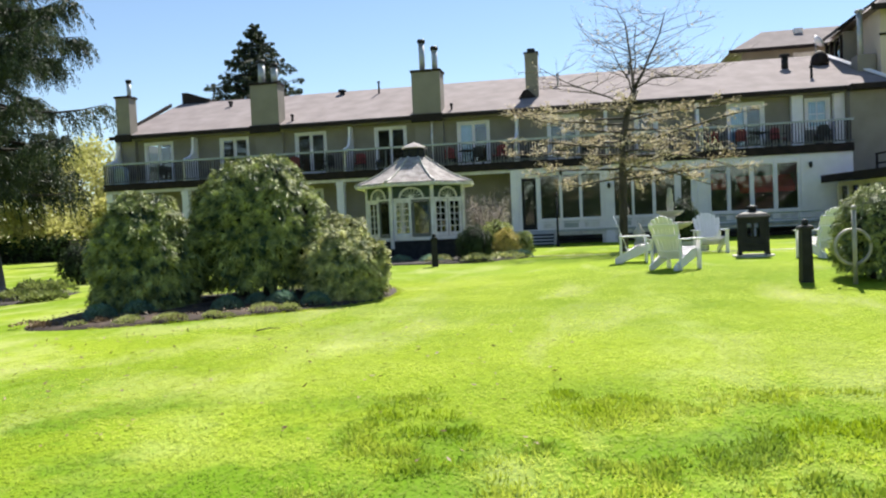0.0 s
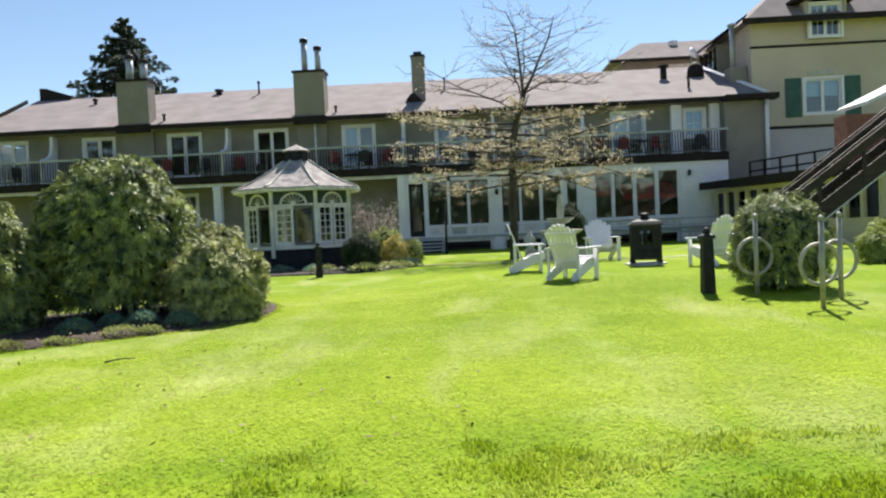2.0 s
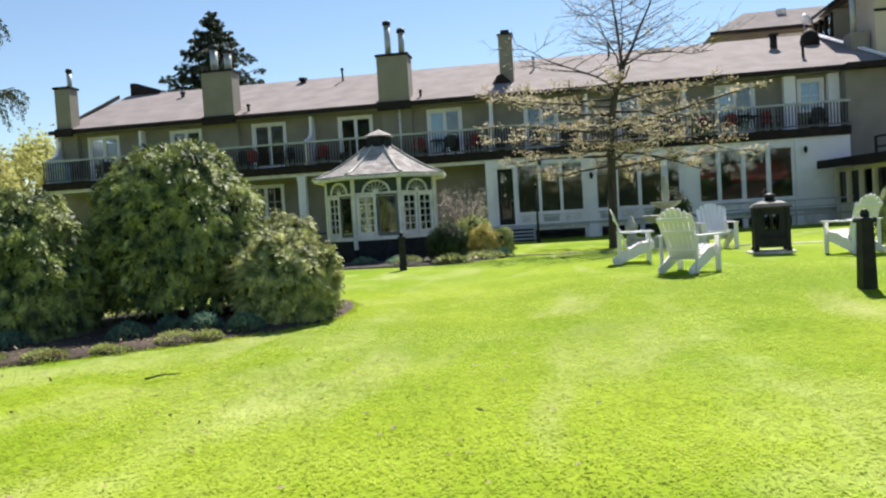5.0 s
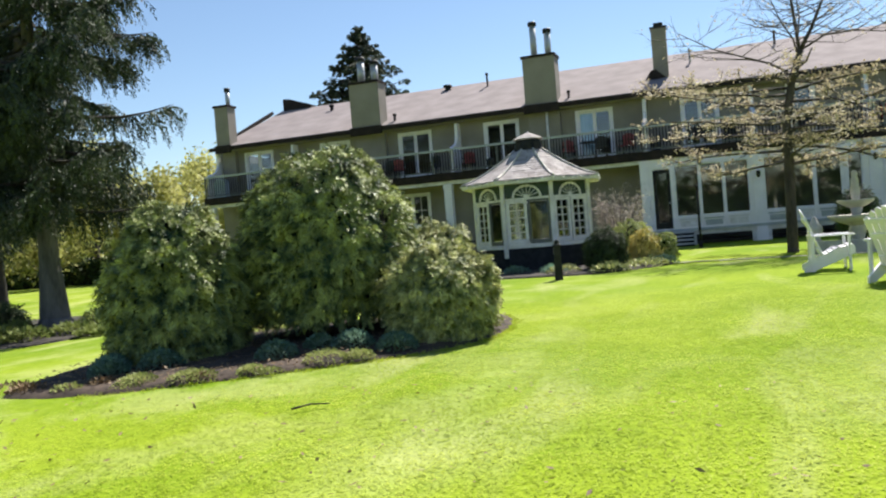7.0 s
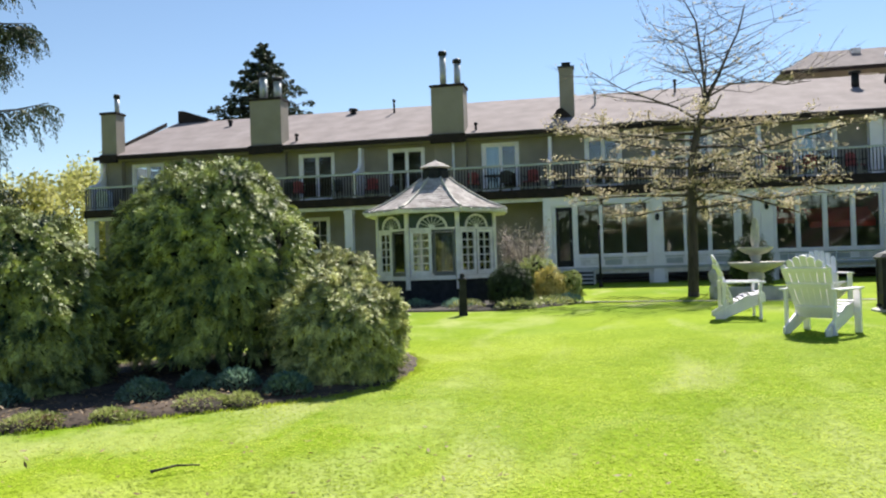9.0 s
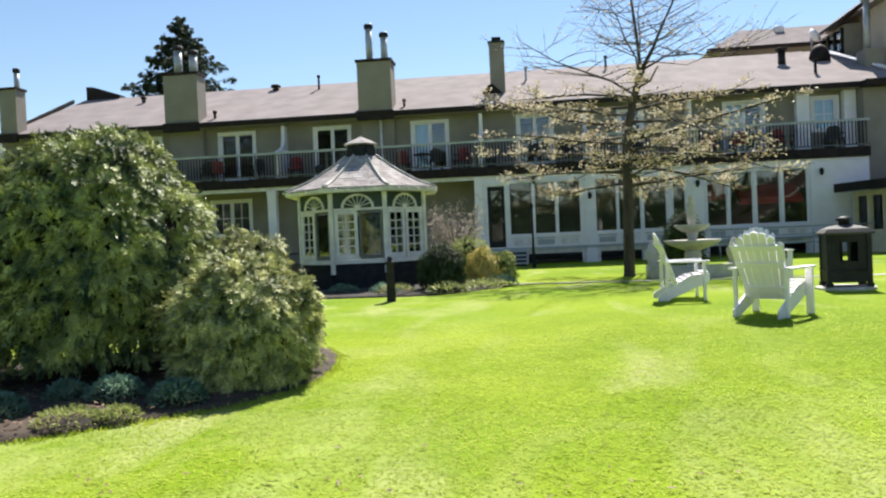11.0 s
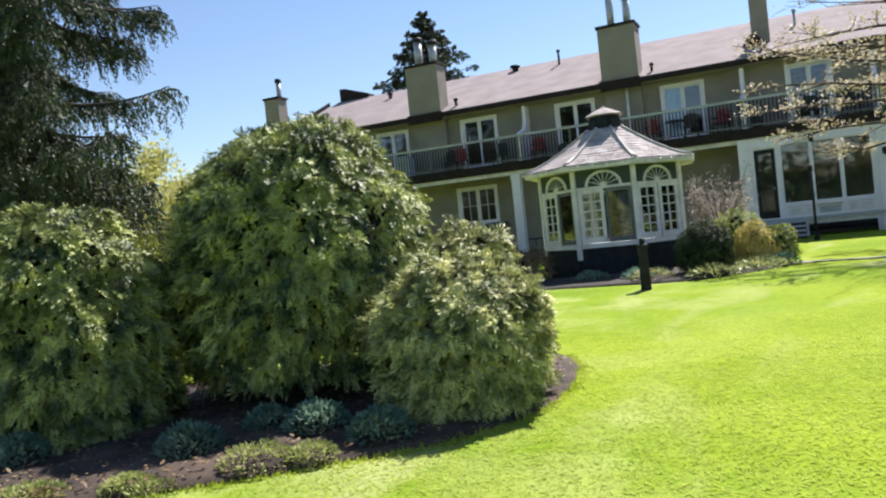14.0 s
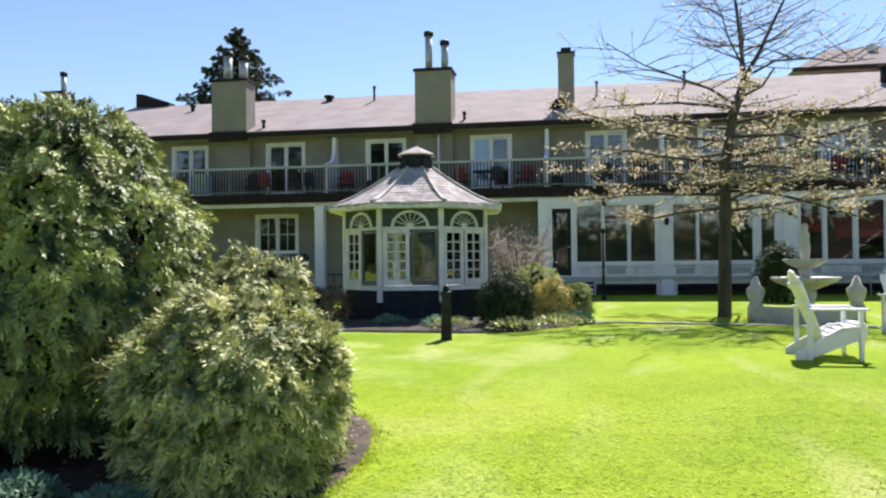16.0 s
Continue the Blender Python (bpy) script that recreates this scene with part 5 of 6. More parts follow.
# woods all round; unseen behind the camera, added to darken the window reflections
pos, big = [], []
for k in range(260):
    a = 2 * math.pi * k / 260
    rad = 95 + 25 * RNG.random()
    cx, cy = 6 + rad * math.cos(a), -20 + rad * math.sin(a)
    if abs(a - math.pi / 2) < 0.75:
        continue
    h = 6 + 5 * RNG.random()
    c = RNG.normal(0, 1, (150, 3)) * (2.2, 2.2, h * 0.26) + (cx, cy, h * 0.45)
    c[:, 2] = np.clip(c[:, 2], 0, None)
    pos.append(c)
pos = np.concatenate(pos)
m = len(pos)
woods = new("far_woods", leaf_mesh("far_woods", pos, RNG.normal(0, 1, (m, 3)), RNG.normal(0, 1, (m, 3)), 1.7, 1.0, M_FAR_DARK))
tagged(woods, "distant belt of mixed dark green woods, added unseen behind the camera for reflections", "woods", "", "stuff")

# ---- gazebo ----
GX, GY, GROT = 8.62, -12.0, radians(6.5)
M_GREEN = surface("dark_green_paint", (0.012, 0.03, 0.022), (0.025, 0.05, 0.038), 4.0, 0.5, 0.1, 60)
M_SKIRT = surface("dark_slate_skirt", (0.012, 0.014, 0.018), (0.028, 0.031, 0.038), 5.0, 0.8, 0.3, 40, spec=0.2)
M_GSHINGLE = surface("worn_grey_shingles", (0.27, 0.235, 0.225), (0.50, 0.455, 0.44), 3.0, 0.9, 0.5, 40, random_tone=0.28)
gazebo = empty("gazebo", "white octagonal glazed gazebo with shingle roof and cupola", "gazebo", at=(GX, GY, 0))
gazebo.rotation_euler = (0, 0, GROT)
R = 1.66
APO = R * math.cos(math.pi / 8)
SIDE = 2 * R * math.sin(math.pi / 8)


def facet(k, name, material, parent, *dims, label="", bevel=0.0):
    """Boxes set on side k of the octagon: u along the side, v out of it, z up."""
    bm = boxes(*[(u0, -APO - v1, z0, u1, -APO - v0, z1) for u0, v0, z0, u1, v1, z1 in dims])
    bmesh.ops.transform(bm, matrix=Matrix.Rotation(2 * math.pi * k / 8, 4, "Z"), verts=bm.verts)
    return part(name, bm, material, parent, label, bevel)


def rot(bm, k):
    bmesh.ops.transform(bm, matrix=Matrix.Rotation(2 * math.pi * k / 8, 4, "Z"), verts=bm.verts)


bm = bmesh.new()
lathe(bm, 0, 0, [(R - 0.05, 0.60), (R - 0.05, 0.68)], 8, False, math.pi / 8)
part("floor", bm, M_GREY, gazebo)
H = SIDE / 2
for k in range(8):
    facet(k, "skirt_panel", M_SKIRT, gazebo, (-H + 0.05, -0.03, -0.05, H - 0.05, 0.03, 0.64), label="dark skirt panel")
    facet(k, "sill_rail", M_WHITE_OLD, gazebo, (-H + 0.05, -0.05, 0.645, H - 0.05, 0.06, 0.74))
    facet(k, "transom_panel", M_GREEN, gazebo, (-H + 0.05, -0.02, 1.98, H - 0.05, 0.02, 2.36), label="dark green transom panel")
    facet(k, "transom_rail", M_WHITE_OLD, gazebo, (-H + 0.05, -0.04, 1.92, H - 0.05, 0.04, 1.975))
    a = math.pi / 8 + 2 * math.pi * k / 8 - math.pi / 2
    bm = bmesh.new()
    box(bm, -0.055, -R - 0.05, 0.40, 0.055, -R + 0.06, 2.40)
    bmesh.ops.transform(bm, matrix=Matrix.Rotation(2 * math.pi * (k + 0.5) / 8, 4, "Z"), verts=bm.verts)
    part("post", bm, M_WHITE_OLD, gazebo, "white corner post")
    bm = bmesh.new()
    box(bm, -0.055, -R - 0.048, -0.05, 0.055, -R + 0.06, 0.397)
    bmesh.ops.transform(bm, matrix=Matrix.Rotation(2 * math.pi * (k + 0.5) / 8, 4, "Z"), verts=bm.verts)
    part("post_base", bm, M_SKIRT, gazebo)
    # fanlight: a half ring with spokes
    bm = bmesh.new()
    rad, n = 0.40, 12
    outl = [(rad * math.cos(math.pi * i / n), rad * 0.84 * math.sin(math.pi * i / n)) for i in range(n + 1)]
    inl = [(0.84 * u, 0.84 * v) for u, v in outl]
    for i in range(n):
        q = [outl[i], outl[i + 1], inl[i + 1], inl[i]]
        f0 = [bm.verts.new((u, -APO - 0.05, 1.98 + v)) for u, v in q]
        f1 = [bm.verts.new((u, -APO - 0.022, 1.98 + v)) for u, v in q]
        bm.faces.new(f0), bm.faces.new(f1[::-1])
        for j in range(4):
            bm.faces.new((f0[j], f1[j], f1[(j + 1) % 4], f0[(j + 1) % 4]))
    for i in range(1, 8):
        b = math.pi * i / 8
        tube(bm, (0.06 * math.cos(b), -APO - 0.035, 1.985 + 0.05 * math.sin(b)), (0.35 * math.cos(b), -APO - 0.035, 1.98 + 0.30 * math.sin(b)), 0.011, n=4)
    tube(bm, (0, -APO - 0.03, 1.99), (0, -APO - 0.045, 1.99), 0.07, n=10)
    bmesh.ops.recalc_face_normals(bm, faces=bm.faces)
    rot(bm, k)
    part("fanlight", bm, M_WHITE_OLD, gazebo, "white half-round fanlight with spokes")
    # two leaves a side
    for j, (u0, u1) in enumerate(((-H + 0.07, -0.02), (0.02, H - 0.07))):
        grid_leaf = j == 0 or k in (1, 5)
        mat = M_WHITE_OLD if grid_leaf else M_RAIL
        b = 0.075 if grid_leaf else 0.05
        dims = [(u0, -0.02, 0.75, u0 + b, 0.03, 1.915), (u1 - b, -0.02, 0.75, u1, 0.03, 1.915), (u0 + b, -0.02, 0.75, u1 - b, 0.03, 0.75 + b + 0.05), (u0 + b, -0.02, 1.915 - b, u1 - b, 0.03, 1.915)]
        if grid_leaf:
            for q in range(1, 5):
                z = 0.87 + q * 0.195
                dims.append((u0 + b, -0.008, z - 0.012, u1 - b, 0.018, z + 0.012))
            dims.append(((u0 + u1) / 2 - 0.012, -0.009, 0.87, (u0 + u1) / 2 + 0.012, 0.019, 1.84))
        leaf = facet(k, "glazed_leaf", mat, gazebo, *dims)
        pn = facet(k, "pane", M_GLASS_OLD if grid_leaf else M_GLASS_DIM, leaf, (u0 + b - 0.005, -0.003, 0.86, u1 - b + 0.005, 0.003, 1.85))
        pn.visible_shadow = False
# eaves and roof
RE, ZE, RC, ZC = 2.02, 2.40, 0.42, 3.28
bm = bmesh.new()
lathe(bm, 0, 0, [(RE - 0.05, ZE - 0.05), (RE, ZE - 0.05), (RE + 0.01, ZE + 0.05), (RE - 0.06, ZE + 0.06)], 8, False, math.pi / 8)
part("eaves_board", bm, M_WHITE_OLD, gazebo, "weathered white eaves board")
bm = bmesh.new()


def roof_r(f):
    return RE + (RC - RE) * f, ZE + 0.06 + (ZC - ZE) * (f ** 1.35)


prof = [roof_r(i / 10) for i in range(11)]
lathe(bm, 0, 0, [(r - 0.02, z - 0.02) for r, z in prof], 8, False, math.pi / 8)
groof = part("roof_deck", bm, M_DARK, gazebo)
n_sh = 0
COURSES = 13
for k in range(8):
    rest = bmesh.new()
    for c in range(COURSES):
        f0, f1 = c / COURSES, min((c + 1.25) / COURSES, 1)
        (r0, z0), (r1, z1) = roof_r(f0), roof_r(f1)
        w0, w1 = 2 * r0 * math.sin(math.pi / 8), 2 * r1 * math.sin(math.pi / 8)
        a0, a1 = r0 * math.cos(math.pi / 8), r1 * math.cos(math.pi / 8)
        cnt = max(2, round(w0 / 0.26))
        rj = random.Random(100 * k + c)
        cuts = [0.0] + [(i + (0.5 if c % 2 else 0) + rj.uniform(-0.15, 0.15)) / cnt for i in range(1, cnt)] + [1.0]
        cuts = sorted(min(max(q, 0), 1) for q in cuts)
        for s0, s1 in zip(cuts, cuts[1:]):
            if s1 - s0 < 0.03:
                continue
            up = 0.012 + 0.006 * rj.random()
            g = 0.006
            lo = [(-w0 / 2 + w0 * s0 + g, -a0, z0 + up), (-w0 / 2 + w0 * s1 - g, -a0, z0 + up)]
            hi = [(-w1 / 2 + w1 * s1 - g, -a1, z1 + 0.004), (-w1 / 2 + w1 * s0 + g, -a1, z1 + 0.004)]
            un = [(-w0 / 2 + w0 * s0 + g, -a0, z0 - 0.012), (-w0 / 2 + w0 * s1 - g, -a0, z0 - 0.012)]
            near = k in (0, 1, 7) and n_sh < 290
            bmx = bmesh.new() if near else rest
            v = [bmx.verts.new(q) for q in (*lo, *hi, *un)]
            bmx.faces.new((v[0], v[1], v[2], v[3]))
            bmx.faces.new((v[4], v[5], v[1], v[0]))
            if near:
                rot(bmx, k)
                part("shingle", bmx, M_GSHINGLE, groof)
                n_sh += 1
    if len(rest.verts):
        rot(rest, k)
        part("shingles", rest, M_GSHINGLE, groof)["kind"] = "stuff"
    else:
        rest.free()
    bm = bmesh.new()
    pts = [Vector((0, -roof_r(i / 6)[0], roof_r(i / 6)[1] + 0.025)) for i in range(7)]
    limb(bm, pts, 0.035, 0.03, 6)
    bmesh.ops.remove_doubles(bm, verts=bm.verts, dist=0.012)
    bmesh.ops.transform(bm, matrix=Matrix.Rotation(2 * math.pi * (k + 0.5) / 8, 4, "Z"), verts=bm.verts)
    part("hip_cap", bm, M_STONE, groof, "pale ridge cap")
bm = bmesh.new()
lathe(bm, 0, 0, [(0.47, 3.20), (0.40, 3.30), (0.36, 3.60), (0.36, 3.66)], 8, False, math.pi / 8)
cup = part("cupola", bm, M_SKIRT, gazebo, "dark cupola")
bm = bmesh.new()
lathe(bm, 0, 0, [(0.44, 3.645), (0.45, 3.67), (0.27, 3.76), (0.06, 3.85), (0.02, 3.90)], 8, False, math.pi / 8)
part("cupola_roof", bm, M_GSHINGLE, cup, "weathered grey cupola roof")
for k in range(8):
    bm = bmesh.new()
    box(bm, -0.09, -0.362, 3.30, 0.09, -0.345, 3.56)
    rot(bm, k)
    part("louvre", bm, M_BLACK, cup)
# string of lamps along the eaves
lights = empty("string_lights", "string of small white bulbs along the gazebo eaves", "string lights", at=(GX, GY, 0))
lights.rotation_euler = (0, 0, GROT)
bm = bmesh.new()
pts = [Vector((RE * 1.015 * math.cos(2 * math.pi * (i + 0.5) / 8), RE * 1.015 * math.sin(2 * math.pi * (i + 0.5) / 8), 2.47)) for i in range(9)]
for a, b in zip(pts, pts[1:]):
    limb(bm, [a.lerp(b, s / 4) + Vector((0, 0, -0.05 * math.sin(math.pi * s / 4))) for s in range(5)], 0.006, 0.006, 4)
part("cable", bm, M_BLACK, lights)
bm = bmesh.new()
bmesh.ops.create_icosphere(bm, subdivisions=1, radius=0.03)
bulb_me = mesh_of("bulb", bm, M_WHITE)
for a, b in zip(pts, pts[1:]):
    for s in range(5):
        ob = new("bulb", bulb_me)
        ob.parent = lights
        ob.location = a.lerp(b, s / 5) + Vector((0, 0, -0.03 - 0.04 * math.sin(math.pi * s / 5)))


# ---- lawn furniture ----
def adirondack(label):
    """A slatted garden chair; it faces +y."""
    ch = empty("garden_chair", label, "chair", "chairs round the stove")
    for x in (-0.29, 0.29):
        bm = bmesh.new()
        prism(bm, [(0.42, 0.26), (0.42, 0.38), (0.10, 0.36), (-0.46, 0.08), (-0.46, -0.01), (-0.34, -0.01)], "x", x - 0.02, x + 0.02)
        part("side_rail", bm, M_WHITE, ch, bevel=0.004)
        part("front_leg", boxes((x + (0.022 if x > 0 else -0.112), 0.30, 0.0, x + (0.112 if x > 0 else -0.022), 0.345, 0.55)), M_WHITE, ch, bevel=0.005)
        part("armrest", boxes((x - 0.06 + (0.06 if x > 0 else -0.06), -0.34, 0.55, x + 0.06 + (0.06 if x > 0 else -0.06), 0.42, 0.575)), M_WHITE, ch, bevel=0.006)
        part("rear_upright", boxes((x + (0.022 if x > 0 else -0.062), -0.33, 0.0, x + (0.062 if x > 0 else -0.022), -0.27, 0.55)), M_WHITE, ch, bevel=0.004)
    for k in range(5):
        y = 0.40 - 0.105 * k
        z = 0.385 - 0.032 * k
        part("seat_slat", boxes((-0.31, y - 0.09, z, 0.31, y, z + 0.022)), M_WHITE, ch, bevel=0.004)
    lean = Matrix.Translation((0, -0.10, 0.20)) @ Matrix.Rotation(radians(24), 4, "X")
    for k in range(7):
        u = (k - 3) / 3
        top = 0.86 - 0.13 * u * u
        bm = bmesh.new()
        x0, x1 = u * 0.225, u * 0.30
        prism(bm, [(x0 - 0.036, 0.0), (x0 + 0.036, 0.0), (x1 + 0.047, top - 0.03 * abs(u)), (x1, top + 0.015), (x1 - 0.047, top - 0.03 * abs(u))], "y", -0.011, 0.011)
        bmesh.ops.transform(bm, matrix=lean, verts=bm.verts)
        part("back_slat", bm, M_WHITE, ch)
    for h, w in ((0.10, 0.27), (0.42, 0.31), (0.64, 0.33)):
        bm = boxes((-w, -0.036, h, w, -0.0125, h + 0.07))
        bmesh.ops.transform(bm, matrix=lean, verts=bm.verts)
        part("back_brace", bm, M_WHITE, ch)
    return ch


first = adirondack("white-painted slatted garden chair on the lawn")
SHORT = Matrix.Diagonal((0.98, 0.86, 1.03, 1.0))
first.matrix_basis = pose(15.12, -19.65, ground_z(15.12, -19.65), 0, 0, -92) @ SHORT
for x, y, rz in ((15.76, -21.95, -43), (17.2, -16.7, 186), (18.95, -19.9, 32)):
    copy_thing(first, pose(x, y, ground_z(x, y), 0, 0, rz))

SX_, SY_ = 17.80, -18.9
sz = ground_z(SX_, SY_)
bm = bmesh.new()
lathe(bm, SX_, SY_, [(0.46, sz - 0.05), (0.46, sz + 0.025), (0.43, sz + 0.04)], 9, False)
solid("stone_slab", bm, M_STONE, "pale stone slab under the black stove", "paving", bevel=0.0)
stove = empty("garden_stove", "black cast-iron garden stove with a domed lid on stone", "stove", at=(SX_, SY_, sz + 0.04))
stove.rotation_euler = (0, 0, radians(-8))
for x in (-0.29, 0.29):
    for y in (-0.24, 0.24):
        bm = bmesh.new()
        box(bm, x - 0.035, y - 0.035, 0.0, x + 0.035, y + 0.035, 0.82)
        box(bm, x - 0.05, y - 0.05, 0.0, x + 0.05, y + 0.05, 0.06)
        part("leg", bm, M_BLACK, stove, bevel=0.006)
part("base_tray", boxes((-0.31, -0.26, 0.07, 0.31, 0.26, 0.24), (-0.33, -0.28, 0.24, 0.33, 0.28, 0.27)), M_BLACK, stove, bevel=0.006)
for y in (-0.25, 0.235):
    part("front_frame", boxes((-0.255, y, 0.27, 0.255, y + 0.015, 0.40), (-0.255, y, 0.70, 0.255, y + 0.015, 0.82), (-0.255, y, 0.40, -0.13, y + 0.015, 0.70), (0.13, y, 0.40, 0.255, y + 0.015, 0.70), (-0.02, y, 0.40, 0.02, y + 0.015, 0.70)), M_BLACK, stove)
for x in (-0.305, 0.29):
    part("side_plate", boxes((x, -0.205, 0.27, x + 0.015, 0.205, 0.82)), M_BLACK, stove)
M_LID = surface("weathered_stove_lid", (0.03, 0.029, 0.029), (0.065, 0.063, 0.061), 5.0, 0.7, 0.15, 60)
bm = bmesh.new()
lathe(bm, 0, 0, [(0.50, 0.82), (0.51, 0.85), (0.42, 0.91), (0.25, 0.955), (0.10, 0.97)], 4, False, math.pi / 4)
for v in bm.verts:
    v.co.y *= 0.88
part("lid", bm, M_LID, stove, "weathered dark lid", 0.01)
bm = bmesh.new()
lathe(bm, 0, 0, [(0.085, 0.96), (0.085, 1.03), (0.12, 1.04), (0.12, 1.07), (0.05, 1.10)], 12)
part("chimney_stub", bm, M_BLACK, stove)


def bollard(x, y, h, label, rz=0.0):
    b = empty("bollard_light", label, "bollard", "garden bollards", at=(x, y, ground_z(x, y)))
    b.rotation_euler = (0, 0, rz)
    bm = bmesh.new()
    lathe(bm, 0, 0, [(0.125, -0.03), (0.12, 0.05), (0.10, h - 0.12), (0.10, h - 0.10)], 4, False, math.pi / 4)
    part("shaft", bm, M_BLACK, b, bevel=0.008)
    bm = bmesh.new()
    lathe(bm, 0, 0, [(0.135, h - 0.10), (0.14, h - 0.06), (0.12, h - 0.04), (0.07, h - 0.03)], 4, False, math.pi / 4)
    part("cap", bm, M_BLACK, b)
    bm = bmesh.new()
    lathe(bm, 0, 0, [(0.04, h - 0.04), (0.055, h), (0.04, h + 0.05), (0.01, h + 0.07)], 10)
    part("finial", bm, M_BLACK, b)


bollard(10.17, -17.2, 0.80, "black tapered bollard light before the gazebo", 0.2)
bollard(17.38, -24.8, 0.90, "black tapered bollard light by the round shrub", 0.1)

M_POST = surface("weathered_pipe", (0.30, 0.28, 0.24), (0.44, 0.41, 0.36), 6.0, 0.55, 0.2, 50, metal=0.2)


def ring_post(x, y, ring_z, face):
    b = empty("ring_post", "weathered metal post carrying a round hoop", "post", "ring posts", at=(x, y, ground_z(x, y)))
    bm = bmesh.new()
    tube(bm, (0, 0, -0.05), (0, 0, 1.10), 0.032, n=12)
    bmesh.ops.create_icosphere(bm, subdivisions=2, radius=0.042, matrix=Matrix.Translation((0, 0, 1.12)))
    part("pole", bm, M_POST, b)
    bm = bmesh.new()
    n, m, rr, r = 36, 8, 0.255, 0.026
    d, s = Vector((math.cos(face), math.sin(face), 0)), Vector((0, 0, 1))
    nn = d.cross(s)
    vs = []
    for i in range(n):
        t = 2 * math.pi * i / n
        e = d * math.cos(t) + s * math.sin(t)
        vs.append([bm.verts.new(Vector((0, 0, ring_z)) - nn * 0.055 + e * rr + (e * math.cos(2 * math.pi * j / m) + nn * math.sin(2 * math.pi * j / m)) * r) for j in range(m)])
    for i in range(n):
        for j in range(m):
            bm.faces.new((vs[i][j], vs[(i + 1) % n][j], vs[(i + 1) % n][(j + 1) % m], vs[i][(j + 1) % m])).smooth = True
    bmesh.ops.recalc_face_normals(bm, faces=bm.faces)
    part("hoop", bm, M_POST, b, "round pipe hoop")


ring_post(17.95, -25.2, 0.55, 0.1)
ring_post(18.25, -26.6, 0.55, 0.15)
ring_post(18.82, -25.85, 0.52, 0.1)

# lamp post before the sunroom
lp = empty("lamp_post", "slim black lamp post on the lawn before the house", "lamp post", at=(12.97, -4.6, 0))
bm = bmesh.new()
tube(bm, (0, 0, -0.05), (0, 0, 2.05), 0.045, 0.035, 10)
tube(bm, (0, 0, -0.05), (0, 0, 0.25), 0.08, 0.06, 10)
part("pole", bm, M_BLACK, lp)
bm = bmesh.new()
lathe(bm, 0, 0, [(0.03, 2.05), (0.06, 2.1), (0.05, 2.2), (0.01, 2.25)], 8)
part("lamp_head", bm, M_BLACK, lp)

# ---- fountain ----
FX, FY = 16.62, -13.1
fountain = empty("fountain", "pale stone fountain with two bowls and a statue", "fountain", at=(FX, FY, 0))
bm = bmesh.new()
lathe(bm, 0, 0, [(0.30, -0.05), (0.30, 0.10), (0.20, 0.16), (0.14, 0.30), (0.20, 0.50), (0.16, 0.66)], 18)
part("pedestal", bm, M_STONE, fountain)
bm = bmesh.new()
lathe(bm, 0, 0, [(0.14, 0.60), (0.30, 0.66), (0.55, 0.76), (0.64, 0.83), (0.64, 0.86), (0.56, 0.84), (0.25, 0.76), (0.02, 0.75)], 28)
part("lower_bowl", bm, M_STONE, fountain, "wide stone bowl")
bm = bmesh.new()
lathe(bm, 0, 0, [(0.12, 0.74), (0.10, 0.90), (0.14, 1.00), (0.10, 1.06)], 16)
part("stem", bm, M_STONE, fountain)
bm = bmesh.new()
lathe(bm, 0, 0, [(0.10, 1.02), (0.24, 1.07), (0.38, 1.16), (0.41, 1.20), (0.40, 1.22), (0.33, 1.19), (0.10, 1.12), (0.02, 1.12)], 28)
part("upper_bowl", bm, M_STONE, fountain, "smaller stone bowl")
bm = bmesh.new()
lathe(bm, 0, 0, [(0.09, 1.12), (0.08, 1.2), (0.10, 1.32), (0.11, 1.45), (0.085, 1.58), (0.10, 1.68), (0.06, 1.76), (0.075, 1.83), (0.05, 1.90), (0.01, 1.92)], 14)
part("statue", bm, M_STONE, fountain, "pale stone figure")
# low curved wall with end piers
bm = bmesh.new()
n = 22
for k in range(n):
    a0, a1 = math.pi * (1.02 + 0.96 * k / n), math.pi * (1.02 + 0.96 * (k + 1) / n)
    q = [(1.02 * math.cos(a), 0.75 * math.sin(a)) for a in (a0, a1)] + [(0.84 * math.cos(a), 0.60 * math.sin(a)) for a in (a1, a0)]
    lo = [bm.verts.new((u, v, -0.04)) for u, v in q]
    hi = [bm.verts.new((u, v, 0.30)) for u, v in q]
    bm.faces.new(hi), bm.faces.new(lo[::-1])
    for j in range(4):
        bm.faces.new((lo[j], lo[(j + 1) % 4], hi[(j + 1) % 4], hi[j]))
bmesh.ops.remove_doubles(bm, verts=bm.verts, dist=0.001)
bmesh.ops.recalc_face_normals(bm, faces=bm.faces)
part("basin_wall", bm, M_STONE, fountain, "low curved stone wall")
for x in (-0.93, 0.93):
    bm = bmesh.new()
    lathe(bm, x, 0, [(0.16, -0.04), (0.16, 0.28), (0.11, 0.36), (0.17, 0.52), (0.18, 0.62), (0.10, 0.70), (0.05, 0.86), (0.01, 0.88)], 14)
    part("urn", bm, M_STONE, fountain, "stone urn on the basin end")

# ---- balcony furniture, bins ----
M_PLASTIC = surface("dark_plastic", (0.02, 0.022, 0.025), (0.045, 0.048, 0.05), 4.0, 0.5, 0.05, 60)
M_REDCHAIR = surface("faded_red_plastic", (0.22, 0.03, 0.035), (0.32, 0.06, 0.06), 4.0, 0.5, 0.05, 60)
M_COVER = surface("blue_grey_cover", (0.42, 0.50, 0.58), (0.56, 0.63, 0.70), 3.0, 0.7, 0.3, 30)


